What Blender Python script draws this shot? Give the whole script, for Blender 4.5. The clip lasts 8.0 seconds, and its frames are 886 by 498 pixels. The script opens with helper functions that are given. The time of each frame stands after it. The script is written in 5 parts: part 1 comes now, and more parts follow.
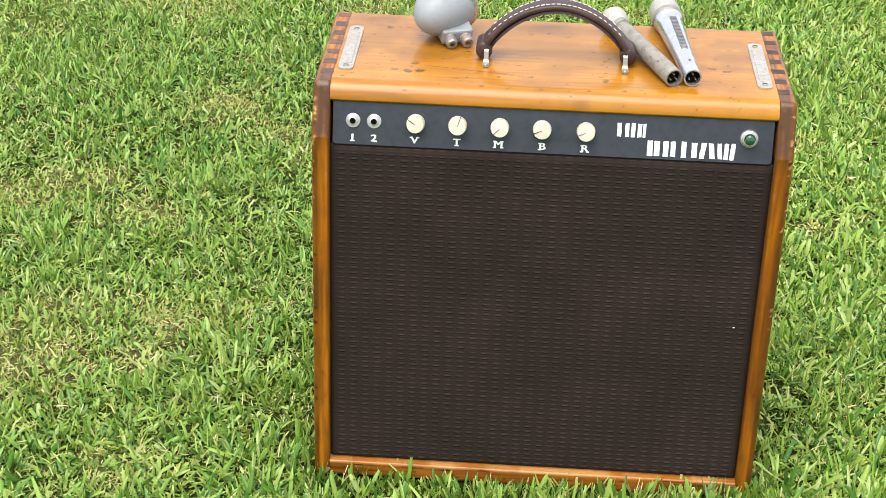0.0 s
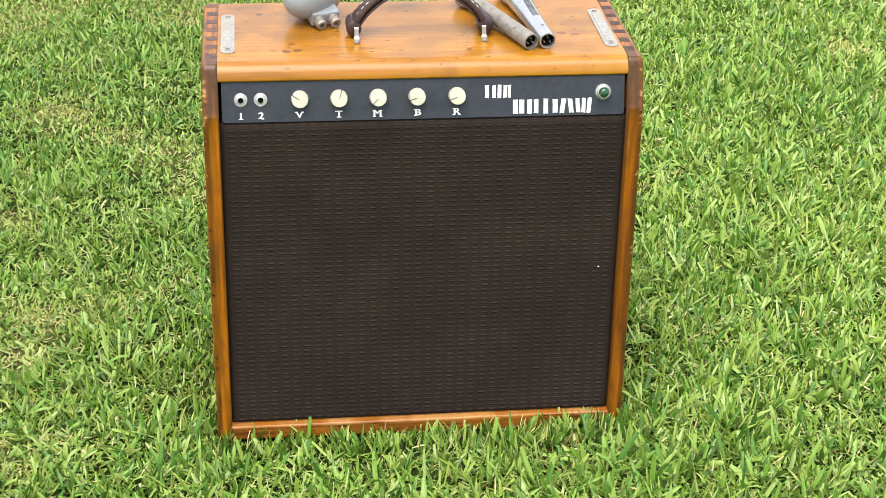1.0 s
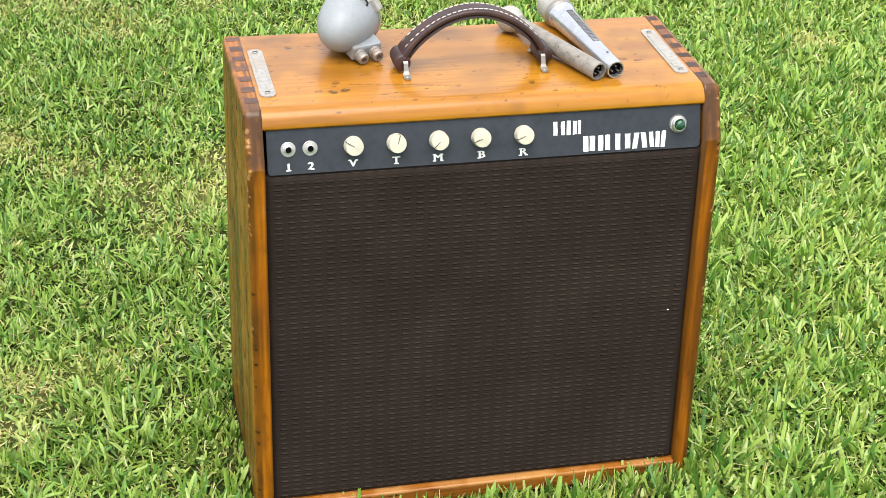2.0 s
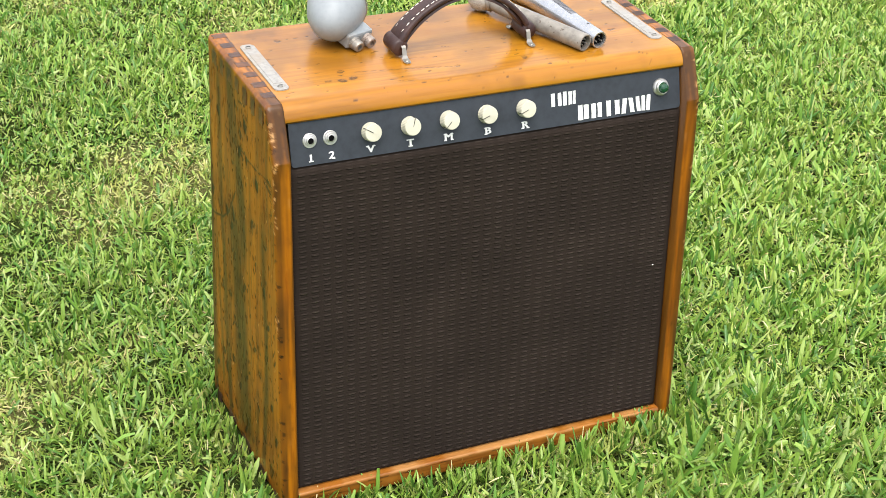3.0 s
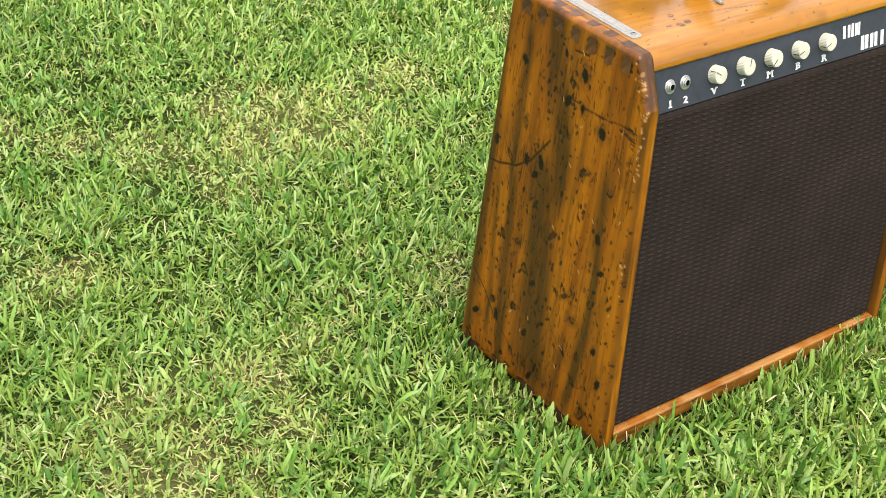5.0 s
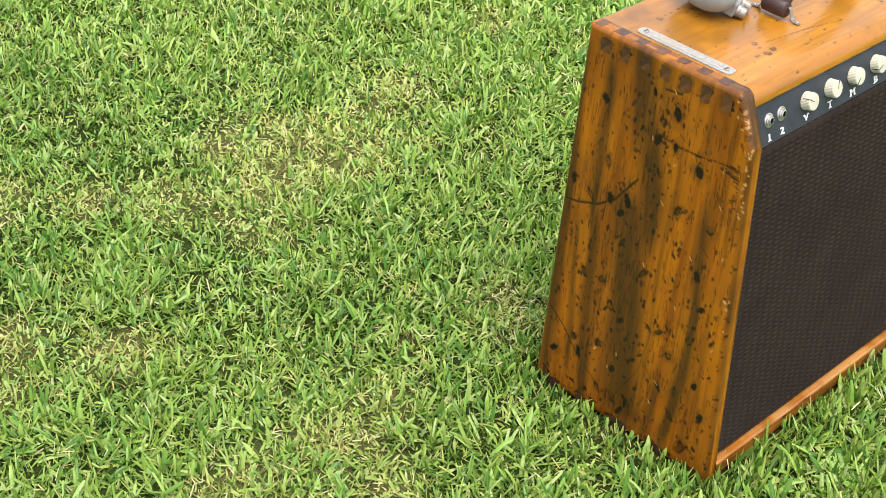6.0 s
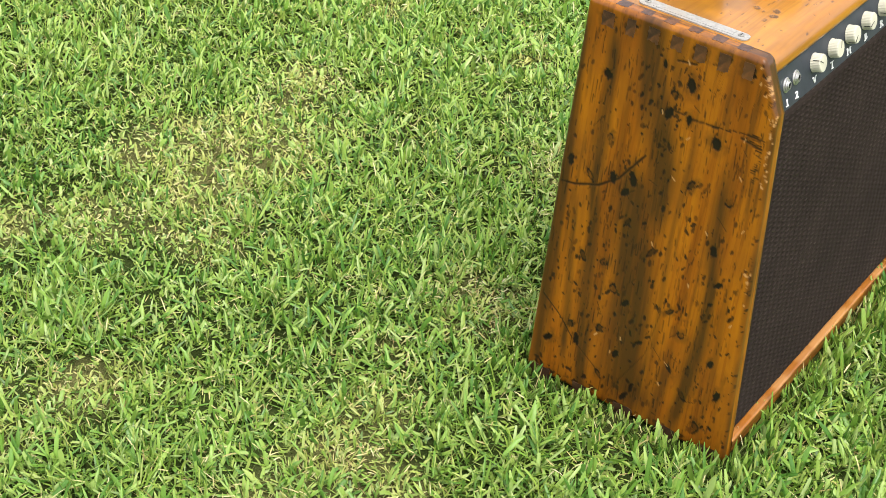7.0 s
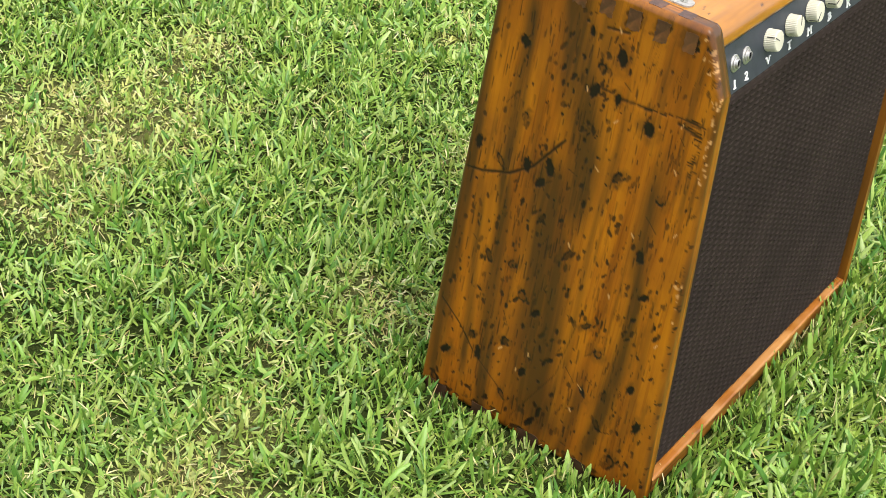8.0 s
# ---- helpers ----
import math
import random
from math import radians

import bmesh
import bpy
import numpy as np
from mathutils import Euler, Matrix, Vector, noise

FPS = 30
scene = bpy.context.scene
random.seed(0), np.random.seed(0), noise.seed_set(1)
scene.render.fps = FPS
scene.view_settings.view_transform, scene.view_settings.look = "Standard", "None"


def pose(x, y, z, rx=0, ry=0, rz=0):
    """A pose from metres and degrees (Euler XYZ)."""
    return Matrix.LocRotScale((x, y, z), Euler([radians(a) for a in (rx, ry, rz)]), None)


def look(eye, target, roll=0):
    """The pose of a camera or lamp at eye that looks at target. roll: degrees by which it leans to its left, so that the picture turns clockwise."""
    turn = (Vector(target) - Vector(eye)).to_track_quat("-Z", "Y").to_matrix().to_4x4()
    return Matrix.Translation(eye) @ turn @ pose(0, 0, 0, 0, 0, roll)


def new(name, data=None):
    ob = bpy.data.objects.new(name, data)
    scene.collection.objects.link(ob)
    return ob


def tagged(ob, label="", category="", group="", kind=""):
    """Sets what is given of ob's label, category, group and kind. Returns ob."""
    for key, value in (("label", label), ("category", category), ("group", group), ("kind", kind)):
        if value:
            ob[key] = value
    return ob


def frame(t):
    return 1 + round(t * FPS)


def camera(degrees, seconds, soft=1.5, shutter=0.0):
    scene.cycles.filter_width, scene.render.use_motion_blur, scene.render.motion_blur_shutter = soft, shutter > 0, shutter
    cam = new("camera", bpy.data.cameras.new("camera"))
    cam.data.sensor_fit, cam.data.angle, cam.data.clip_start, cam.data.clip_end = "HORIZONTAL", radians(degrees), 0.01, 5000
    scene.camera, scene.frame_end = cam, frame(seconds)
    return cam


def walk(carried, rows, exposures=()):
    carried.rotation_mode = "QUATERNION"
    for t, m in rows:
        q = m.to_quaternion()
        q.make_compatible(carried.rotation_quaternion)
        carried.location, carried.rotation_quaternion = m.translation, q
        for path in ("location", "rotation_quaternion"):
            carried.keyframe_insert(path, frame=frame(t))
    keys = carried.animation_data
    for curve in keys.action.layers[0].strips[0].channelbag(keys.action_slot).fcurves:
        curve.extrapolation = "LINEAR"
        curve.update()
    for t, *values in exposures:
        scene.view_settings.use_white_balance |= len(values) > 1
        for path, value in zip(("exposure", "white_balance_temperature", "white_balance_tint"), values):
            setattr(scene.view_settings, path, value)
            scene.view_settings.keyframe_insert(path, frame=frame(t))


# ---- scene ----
# ---------------------------------------------------------------- camera
cam = camera(31.0, 8.0, soft=0.75)
PATH = [
    (0, look((-0.0346, -1.6323, 1.2880), (-0.1254, 0.0951, 0.2840), 1.47)),
    (0.5, look((-0.1208, -1.7751, 1.3072), (-0.0385, -0.0638, 0.2753), -0.07)),
    (1, look((-0.2068, -1.7944, 1.2942), (0.0143, -0.0622, 0.3192), 1.70)),
    (1.5, look((-0.3155, -1.6715, 1.2703), (-0.0169, 0.0570, 0.3093), 2.10)),
    (1.7, look((-0.3702, -1.6074, 1.2738), (-0.0216, 0.1014, 0.2948), 2.18)),
    (2.8, look((-0.7090, -1.4640, 1.2948), (-0.0240, 0.1163, 0.2782), 3.51)),
    (3, look((-0.7973, -1.4641, 1.2871), (-0.0354, 0.0858, 0.2785), 3.41)),
    (3.5, look((-0.9627, -1.3629, 1.2666), (-0.1201, 0.1496, 0.2655), 5.56)),
    (4, look((-1.1111, -1.1904, 1.2518), (-0.1867, 0.2562, 0.2258), 8.23)),
    (4.5, look((-1.2939, -1.1340, 1.2690), (-0.3542, 0.2953, 0.2328), 7.71)),
    (4.7, look((-1.3948, -1.0930, 1.2667), (-0.3543, 0.2549, 0.2176), 8.42)),
    (5.8, look((-1.6045, -0.7837, 1.3270), (-0.3816, 0.3430, 0.2157), 5.31)),
    (6, look((-1.6263, -0.7333, 1.3374), (-0.3923, 0.3611, 0.2063), 5.39)),
    (6.5, look((-1.7296, -0.6200, 1.3264), (-0.3763, 0.3456, 0.2145), 4.99)),
    (7, look((-1.7311, -0.4663, 1.2672), (-0.3177, 0.3965, 0.1456), 6.36)),
    (7.5, look((-1.5666, -0.3898, 1.1553), (-0.1250, 0.4393, 0.0443), 9.26)),
    (8, look((-1.4970, -0.4017, 1.1049), (-0.0424, 0.4093, -0.0026), 10.43)),
]
walk(cam, PATH)

# ---------------------------------------------------------------- light
world = bpy.data.worlds.new("world")
scene.world = world
world.use_nodes = True
wn = world.node_tree
wn.nodes.clear()
sky = wn.nodes.new("ShaderNodeTexSky")
sky.sky_type = "NISHITA"
sky.sun_disc = False
sky.sun_elevation = radians(72)
sky.sun_rotation = radians(205)
sky.air_density = 0.45
sky.dust_density = 5.0
sky.ozone_density = 1.0
bg = wn.nodes.new("ShaderNodeBackground")
bg.inputs["Strength"].default_value = 0.15
wo = wn.nodes.new("ShaderNodeOutputWorld")
haze = wn.nodes.new("ShaderNodeMix")   # an even veil of high cloud over the blue
haze.data_type = "RGBA"
haze.inputs[0].default_value = 0.6
haze.inputs[7].default_value = (5.3, 5.4, 5.5, 1.0)
wn.links.new(sky.outputs[0], haze.inputs[6])
wn.links.new(haze.outputs[2], bg.inputs[0])
wn.links.new(bg.outputs[0], wo.inputs[0])

sun = new("sun", bpy.data.lights.new("sun", "SUN"))
sun.data.energy = 1.15
sun.data.angle = radians(50)
sun.data.color = (1.0, 0.97, 0.93)
sun.matrix_world = look((-0.45, -0.95, 2.6), (0, 0, 0))
scene.view_settings.exposure = 1.26


# ---------------------------------------------------------------- materials
def nodes_of(name):
    m = bpy.data.materials.new(name)
    m.use_nodes = True
    nt = m.node_tree
    nt.nodes.clear()
    out = nt.nodes.new("ShaderNodeOutputMaterial")
    bsdf = nt.nodes.new("ShaderNodeBsdfPrincipled")
    nt.links.new(bsdf.outputs[0], out.inputs[0])
    return m, nt, bsdf


def node(nt, kind, **kw):
    n = nt.nodes.new(kind)
    for k, v in kw.items():
        n.inputs[k].default_value = v
    return n


def ramp(nt, fac, stops):
    r = nt.nodes.new("ShaderNodeValToRGB")
    e = r.color_ramp.elements
    while len(e) < len(stops):
        e.new(0.5)
    for el, (p, c) in zip(e, stops):
        el.position = p
        el.color = (*c, 1) if len(c) == 3 else c
    nt.links.new(fac, r.inputs[0])
    return r.outputs[0]


def grey(v):
    return (v, v, v)


def mix(nt, fac, a, b, blend="MIX"):
    n = nt.nodes.new("ShaderNodeMix")
    n.data_type = "RGBA"
    n.blend_type = blend
    for sock, val in ((n.inputs[0], fac), (n.inputs[6], a), (n.inputs[7], b)):
        if isinstance(val, (int, float)):
            sock.default_value = val
        elif isinstance(val, tuple):
            sock.default_value = (*val, 1)
        else:
            nt.links.new(val, sock)
    return n.outputs[2]


def maths(nt, op, a, b=0.0):
    n = nt.nodes.new("ShaderNodeMath")
    n.operation = op
    for sock, val in ((n.inputs[0], a), (n.inputs[1], b)):
        if isinstance(val, (int, float)):
            sock.default_value = val
        else:
            nt.links.new(val, sock)
    return n.outputs[0]


def coords(nt, scale=(1, 1, 1), rot=(0, 0, 0)):
    tc = nt.nodes.new("ShaderNodeTexCoord")
    mp = nt.nodes.new("ShaderNodeMapping")
    mp.inputs["Scale"].default_value = scale
    mp.inputs["Rotation"].default_value = rot
    nt.links.new(tc.outputs["Object"], mp.inputs[0])
    return mp.outputs[0]


def noise_tex(nt, vec, scale, detail=4, rough=0.6, dist=0.0):
    n = node(nt, "ShaderNodeTexNoise", Scale=scale, Detail=detail, Roughness=rough, Distortion=dist)
    nt.links.new(vec, n.inputs["Vector"])
    return n.outputs["Fac"]


def bump(nt, bsdf, height, strength, dist):
    b = node(nt, "ShaderNodeBump", Strength=strength, Distance=dist)
    nt.links.new(height, b.inputs["Height"])
    nt.links.new(b.outputs[0], bsdf.inputs["Normal"])
    return b


def varnished_wood(name, along, light, mid, dark, gloss, ior=1.5, pores=0.45):
    """Honey-stained pine, grain running along the axis 'along'; attribute 'wear' holds stains and dents."""
    m, nt, p = nodes_of(name)
    s = [27.0, 27.0, 27.0]
    s["xyz".index(along)] = 2.4
    fine = [260.0, 260.0, 260.0]
    fine["xyz".index(along)] = 9.0
    g1 = noise_tex(nt, coords(nt, tuple(s)), 1.0, 5, 0.55, 0.6)
    g2 = noise_tex(nt, coords(nt, tuple(fine)), 1.0, 3, 0.6)
    blot = noise_tex(nt, coords(nt), 14.0, 4, 0.6)
    col = ramp(nt, g1, [(0.26, dark), (0.46, mid), (0.62, light), (0.80, mid)])
    col = mix(nt, ramp(nt, g2, [(0.34, grey(pores)), (0.46, grey(0))]), col, mid, "MULTIPLY")
    col = mix(nt, ramp(nt, blot, [(0.3, grey(0.35)), (0.6, grey(0))]), col, dark)
    at = nt.nodes.new("ShaderNodeAttribute")
    at.attribute_name = "wear"
    sep = nt.nodes.new("ShaderNodeSeparateColor")
    nt.links.new(at.outputs["Color"], sep.inputs[0])
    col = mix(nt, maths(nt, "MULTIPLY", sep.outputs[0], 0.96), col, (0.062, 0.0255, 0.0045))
    col = mix(nt, sep.outputs[1], col, (0.009, 0.004, 0.003))
    col = mix(nt, sep.outputs[2], col, (0.55, 0.30, 0.11))
    nt.links.new(col, p.inputs["Base Color"])
    ro = ramp(nt, blot, [(0.3, grey(0.46)), (0.7, grey(0.34))])
    nt.links.new(ro, p.inputs["Roughness"])
    p.inputs["Coat Weight"].default_value = gloss
    p.inputs["Specular IOR Level"].default_value = 0.22
    p.inputs["Coat Roughness"].default_value = 0.16
    p.inputs["Coat IOR"].default_value = ior
    h = maths(nt, "ADD", maths(nt, "MULTIPLY", g2, 0.4), maths(nt, "MULTIPLY", blot, 0.6))
    bump(nt, p, h, 0.2, 0.001)
    return m


AMBER, HONEY = (0.46, 0.200, 0.010), (0.39, 0.156, 0.008)
WOOD_TOP = varnished_wood("wood_top", "x", AMBER, HONEY, (0.325, 0.124, 0.009), 0.7, 1.45, 0.15)
WOOD_SIDE = varnished_wood("wood_side", "z", (0.43, 0.148, 0.0044), (0.325, 0.100, 0.0032), (0.125, 0.033, 0.0023), 0.36, pores=0.3)
WOOD_EDGE = varnished_wood("wood_edge", "x", (0.42, 0.165, 0.022), (0.33, 0.118, 0.015), (0.16, 0.052, 0.009), 0.4, pores=0.55)


def end_grain():
    m, nt, p = nodes_of("end_grain")
    n = noise_tex(nt, coords(nt), 160, 4, 0.65)
    b = noise_tex(nt, coords(nt), 45, 3, 0.6)
    c = ramp(nt, n, [(0.3, (0.022, 0.010, 0.007)), (0.55, (0.055, 0.024, 0.014)), (0.75, (0.12, 0.052, 0.024))])
    c = mix(nt, ramp(nt, b, [(0.48, grey(0)), (0.66, grey(0.5))]), c, (0.20, 0.070, 0.016))
    oi = nt.nodes.new("ShaderNodeObjectInfo")
    c = mix(nt, ramp(nt, oi.outputs["Random"], [(0.0, grey(0.0)), (1.0, grey(0.4))]), c, (0.17, 0.066, 0.020))
    nt.links.new(c, p.inputs["Base Color"])
    p.inputs["Roughness"].default_value = 0.36
    bump(nt, p, n, 0.3, 0.001)
    return m


END_GRAIN = end_grain()


def plain(name, color, rough, metal=0.0, var=0.25, scale=60.0, bumpy=0.15, depth=0.0005, dirt=None, chips=0.0):
    m, nt, p = nodes_of(name)
    n = noise_tex(nt, coords(nt), scale, 5, 0.6)
    n2 = noise_tex(nt, coords(nt), scale * 0.18, 3, 0.5)
    lo = tuple(c * (1 - var) for c in color)
    hi = tuple(min(1, c * (1 + var * 0.6)) for c in color)
    c = ramp(nt, n, [(0.3, lo), (0.5, color), (0.72, hi)])
    if dirt:
        c = mix(nt, ramp(nt, n2, [(0.50, grey(0)), (0.66, grey(0.7))]), c, dirt)
    if chips:
        spots = noise_tex(nt, coords(nt), 210, 3, 0.6)
        c = mix(nt, ramp(nt, spots, [(0.66 - chips, grey(0)), (0.70 - chips, grey(0.85))]), c, dirt)
    nt.links.new(c, p.inputs["Base Color"])
    nt.links.new(ramp(nt, n2, [(0.3, grey(max(0.02, rough - 0.08))), (0.7, grey(min(1, rough + 0.1)))]), p.inputs["Roughness"])
    p.inputs["Metallic"].default_value = metal
    bump(nt, p, n, bumpy, depth)
    return m


SLATE = plain("painted_slate_grey_metal", (0.036, 0.042, 0.052), 0.5, 0.0, 0.2, 90, 0.12)
CREAM = plain("cream_plastic", (0.60, 0.575, 0.45), 0.38, 0.0, 0.12, 40, 0.05)
SLATE.node_tree.nodes["Principled BSDF"].inputs["Specular IOR Level"].default_value = 0.28
INK = plain("black_ink", (0.02, 0.018, 0.015), 0.5, 0.0, 0.1)
WHITE = plain("white_paint", (0.82, 0.82, 0.80), 0.5, 0.0, 0.1, 120, 0.1)
NICKEL = plain("worn_nickel", (0.34, 0.325, 0.29), 0.48, 0.8, 0.15, 80, 0.12, 0.0004, (0.33, 0.3, 0.26))
CHROME = plain("bright_nickel", (0.60, 0.59, 0.56), 0.3, 0.85, 0.12, 80, 0.1, 0.0003, (0.40, 0.37, 0.33))
ALU = plain("dull_aluminium", (0.37, 0.355, 0.325), 0.48, 0.3, 0.30, 190, 0.15, 0.0004, (0.36, 0.31, 0.25))
HOLE = plain("dark_hole", (0.004, 0.004, 0.004), 0.9)
HOLE.node_tree.nodes["Principled BSDF"].inputs["Specular IOR Level"].default_value = 0.05
LEATHER = plain("dark_brown_leather", (0.036, 0.016, 0.014), 0.45, 0.0, 0.35, 140, 0.4, 0.0008, (0.07, 0.032, 0.025))
THREAD = plain("white_thread", (0.75, 0.70, 0.62), 0.7, 0.0, 0.2, 200)
GREYPAINT = plain("grey_hammered_paint", (0.265, 0.29, 0.305), 0.46, 0.0, 0.07, 160, 0.12, 0.0004)
BLOCKPAINT = plain("light_grey_paint", (0.27, 0.30, 0.315), 0.42, 0.1, 0.15, 80, 0.2, 0.0005, (0.2, 0.18, 0.15))
BEIGE = plain("worn_beige_grey_enamel", (0.25, 0.232, 0.20), 0.45, 0.1, 0.35, 90, 0.3, 0.0006, (0.085, 0.06, 0.04), 0.015)
SILVER = plain("satin_silver", (0.56, 0.575, 0.60), 0.24, 0.8, 0.1, 60, 0.1, 0.0004)
SOCKET = plain("dirty_socket_metal", (0.33, 0.28, 0.24), 0.45, 0.4, 0.3, 90, 0.3, 0.0005, (0.12, 0.06, 0.04), 0.06)
SLOT = plain("slot_grey", (0.15, 0.15, 0.16), 0.5, 0.3)
MESHGREY = plain("wire_mesh_grey", (0.42, 0.41, 0.37), 0.5, 0.3, 0.3, 500, 0.8, 0.001)
BURNT = plain("blackened_end_grain", (0.045, 0.019, 0.009), 0.5, 0.0, 0.6, 90, 0.3, 0.0006)
BASEBOARD = plain("unpainted_board", (0.16, 0.10, 0.05), 0.7)


def lens_green():
    m, nt, p = nodes_of("green_glass_jewel")
    p.inputs["Base Color"].default_value = (0.006, 0.06, 0.025, 1)
    p.inputs["Roughness"].default_value = 0.08
    p.inputs["Coat Weight"].default_value = 0.5
    return m


JEWEL = lens_green()


def grille_material():
    m, nt, p = nodes_of("woven_grille_cloth")
    vec = coords(nt)
    sx = nt.nodes.new("ShaderNodeSeparateXYZ")
    nt.links.new(vec, sx.inputs[0])
    px, pz = 0.0148, 0.0034
    row = maths(nt, "FLOOR", maths(nt, "DIVIDE", sx.outputs[2], pz))
    every = maths(nt, "SUBTRACT", 1.0, maths(nt, "MULTIPLY", maths(nt, "MODULO", row, 2.0), 0.85))
    fx = maths(nt, "ABSOLUTE", maths(nt, "SUBTRACT", maths(nt, "FRACT", maths(nt, "ADD", maths(nt, "DIVIDE", sx.outputs[0], px), 40.0)), 0.5))
    fz = maths(nt, "ABSOLUTE", maths(nt, "SUBTRACT", maths(nt, "FRACT", maths(nt, "DIVIDE", sx.outputs[2], pz)), 0.5))
    bz = maths(nt, "SUBTRACT", 1.0, maths(nt, "POWER", maths(nt, "MULTIPLY", fz, 2.0), 1.6))
    blot = noise_tex(nt, coords(nt), 9.0, 4, 0.6)
    fine = noise_tex(nt, coords(nt, (70, 1, 300)), 1.0, 3, 0.6)
    pick = noise_tex(nt, coords(nt, (60, 1, 25)), 1.0, 2, 0.5)
    dash = maths(nt, "MULTIPLY", ramp(nt, fz, [(0.06, grey(1)), (0.22, grey(0))]), ramp(nt, fx, [(0.20, grey(0.9)), (0.28, grey(0.34)), (0.45, grey(0.25))]))
    dash = maths(nt, "MULTIPLY", maths(nt, "MULTIPLY", dash, every), maths(nt, "ADD", 0.15, pick))
    show = ramp(nt, blot, [(0.35, grey(0.5)), (0.65, grey(1.0))])
    pit = maths(nt, "MULTIPLY", ramp(nt, fx, [(0.38, grey(0)), (0.45, grey(1))]), ramp(nt, fz, [(0.20, grey(1)), (0.42, grey(0))]))
    lip = maths(nt, "MULTIPLY", ramp(nt, fx, [(0.10, grey(1)), (0.20, grey(0))]), ramp(nt, fz, [(0.15, grey(1)), (0.42, grey(0))]))
    c = mix(nt, maths(nt, "MULTIPLY", maths(nt, "MULTIPLY", dash, show), 0.45), (0.0310, 0.0225, 0.0180), (0.18, 0.148, 0.122))
    c = mix(nt, maths(nt, "MULTIPLY", lip, 0.06), c, (0.06, 0.05, 0.045))
    c = mix(nt, maths(nt, "MULTIPLY", maths(nt, "MULTIPLY", pit, show), 0.10), c, (0.004, 0.0032, 0.003))
    c = mix(nt, ramp(nt, blot, [(0.35, grey(0.35)), (0.65, grey(0))]), c, (0.014, 0.011, 0.0095))
    c = mix(nt, ramp(nt, fine, [(0.60, grey(0)), (0.75, grey(0.25))]), c, (0.05, 0.039, 0.034))
    bead = maths(nt, "SUBTRACT", maths(nt, "ADD", maths(nt, "MULTIPLY", lip, 0.4), maths(nt, "MULTIPLY", bz, 0.2)), maths(nt, "MULTIPLY", pit, 0.25))
    nt.links.new(c, p.inputs["Base Color"])
    p.inputs["Roughness"].default_value = 0.8
    p.inputs["Specular IOR Level"].default_value = 0.05
    bump(nt, p, bead, 0.5, 0.0012)
    return m


GRILLE = grille_material()


def grass_material(name, lo, mid, hi, dry, dryness):
    m, nt, p = nodes_of(name)
    geo = nt.nodes.new("ShaderNodeNewGeometry")
    rnd = geo.outputs["Random Per Island"]
    c = ramp(nt, rnd, [(0.0, lo), (0.12, lo), (0.40, mid), (0.8, hi), (1.0, (min(hi[0] * 1.12, 0.7), min(hi[1] * 1.02, 0.8), min(hi[2] * 1.9, 0.4)))])
    at = nt.nodes.new("ShaderNodeAttribute")
    at.attribute_name = "dry"
    f = maths(nt, "ADD", at.outputs["Fac"], maths(nt, "MULTIPLY", maths(nt, "SUBTRACT", maths(nt, "FRACT", maths(nt, "MULTIPLY", rnd, 17.3)), 0.5), 0.7))
    c = mix(nt, ramp(nt, maths(nt, "ADD", f, dryness), [(0.35, grey(0)), (0.95, grey(0.85))]), c, dry)
    tone = noise_tex(nt, coords(nt), 1.3, 2, 0.5)
    c = mix(nt, ramp(nt, tone, [(0.35, grey(0.0)), (0.65, grey(0.15))]), c, hi)
    # deeper green round the front and one end of the cabinet
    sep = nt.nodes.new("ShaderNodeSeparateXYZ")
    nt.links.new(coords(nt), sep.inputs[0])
    lawn_zone = maths(nt, "ADD", maths(nt, "MINIMUM", maths(nt, "ADD", sep.outputs[0], 0.15), maths(nt, "MULTIPLY", maths(nt, "ADD", sep.outputs[1], 0.0), 1.2)), maths(nt, "MULTIPLY", tone, 0.8))
    c = mix(nt, ramp(nt, lawn_zone, [(0.1, grey(0.20)), (0.5, grey(0.0))]), c, lo)
    nt.links.new(c, p.inputs["Base Color"])
    p.inputs["Roughness"].default_value = 0.36
    p.inputs["Specular IOR Level"].default_value = 0.45
    tr = nt.nodes.new("ShaderNodeBsdfTranslucent")
    nt.links.new(c, tr.inputs[0])
    ms = nt.nodes.new("ShaderNodeMixShader")
    ms.inputs[0].default_value = 0.14
    out = [n for n in nt.nodes if n.type == "OUTPUT_MATERIAL"][0]
    nt.links.new(p.outputs[0], ms.inputs[1])
    nt.links.new(tr.outputs[0], ms.inputs[2])
    nt.links.new(ms.outputs[0], out.inputs[0])
    return m


STRAW = (0.56, 0.53, 0.17)
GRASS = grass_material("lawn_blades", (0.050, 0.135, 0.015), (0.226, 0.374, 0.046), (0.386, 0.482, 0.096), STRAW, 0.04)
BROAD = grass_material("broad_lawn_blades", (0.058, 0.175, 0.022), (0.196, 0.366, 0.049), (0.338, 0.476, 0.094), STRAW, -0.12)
THATCH = grass_material("dry_clippings", (0.27, 0.19, 0.06), (0.55, 0.49, 0.18), (0.70, 0.64, 0.31), (0.40, 0.48, 0.12), -0.45)


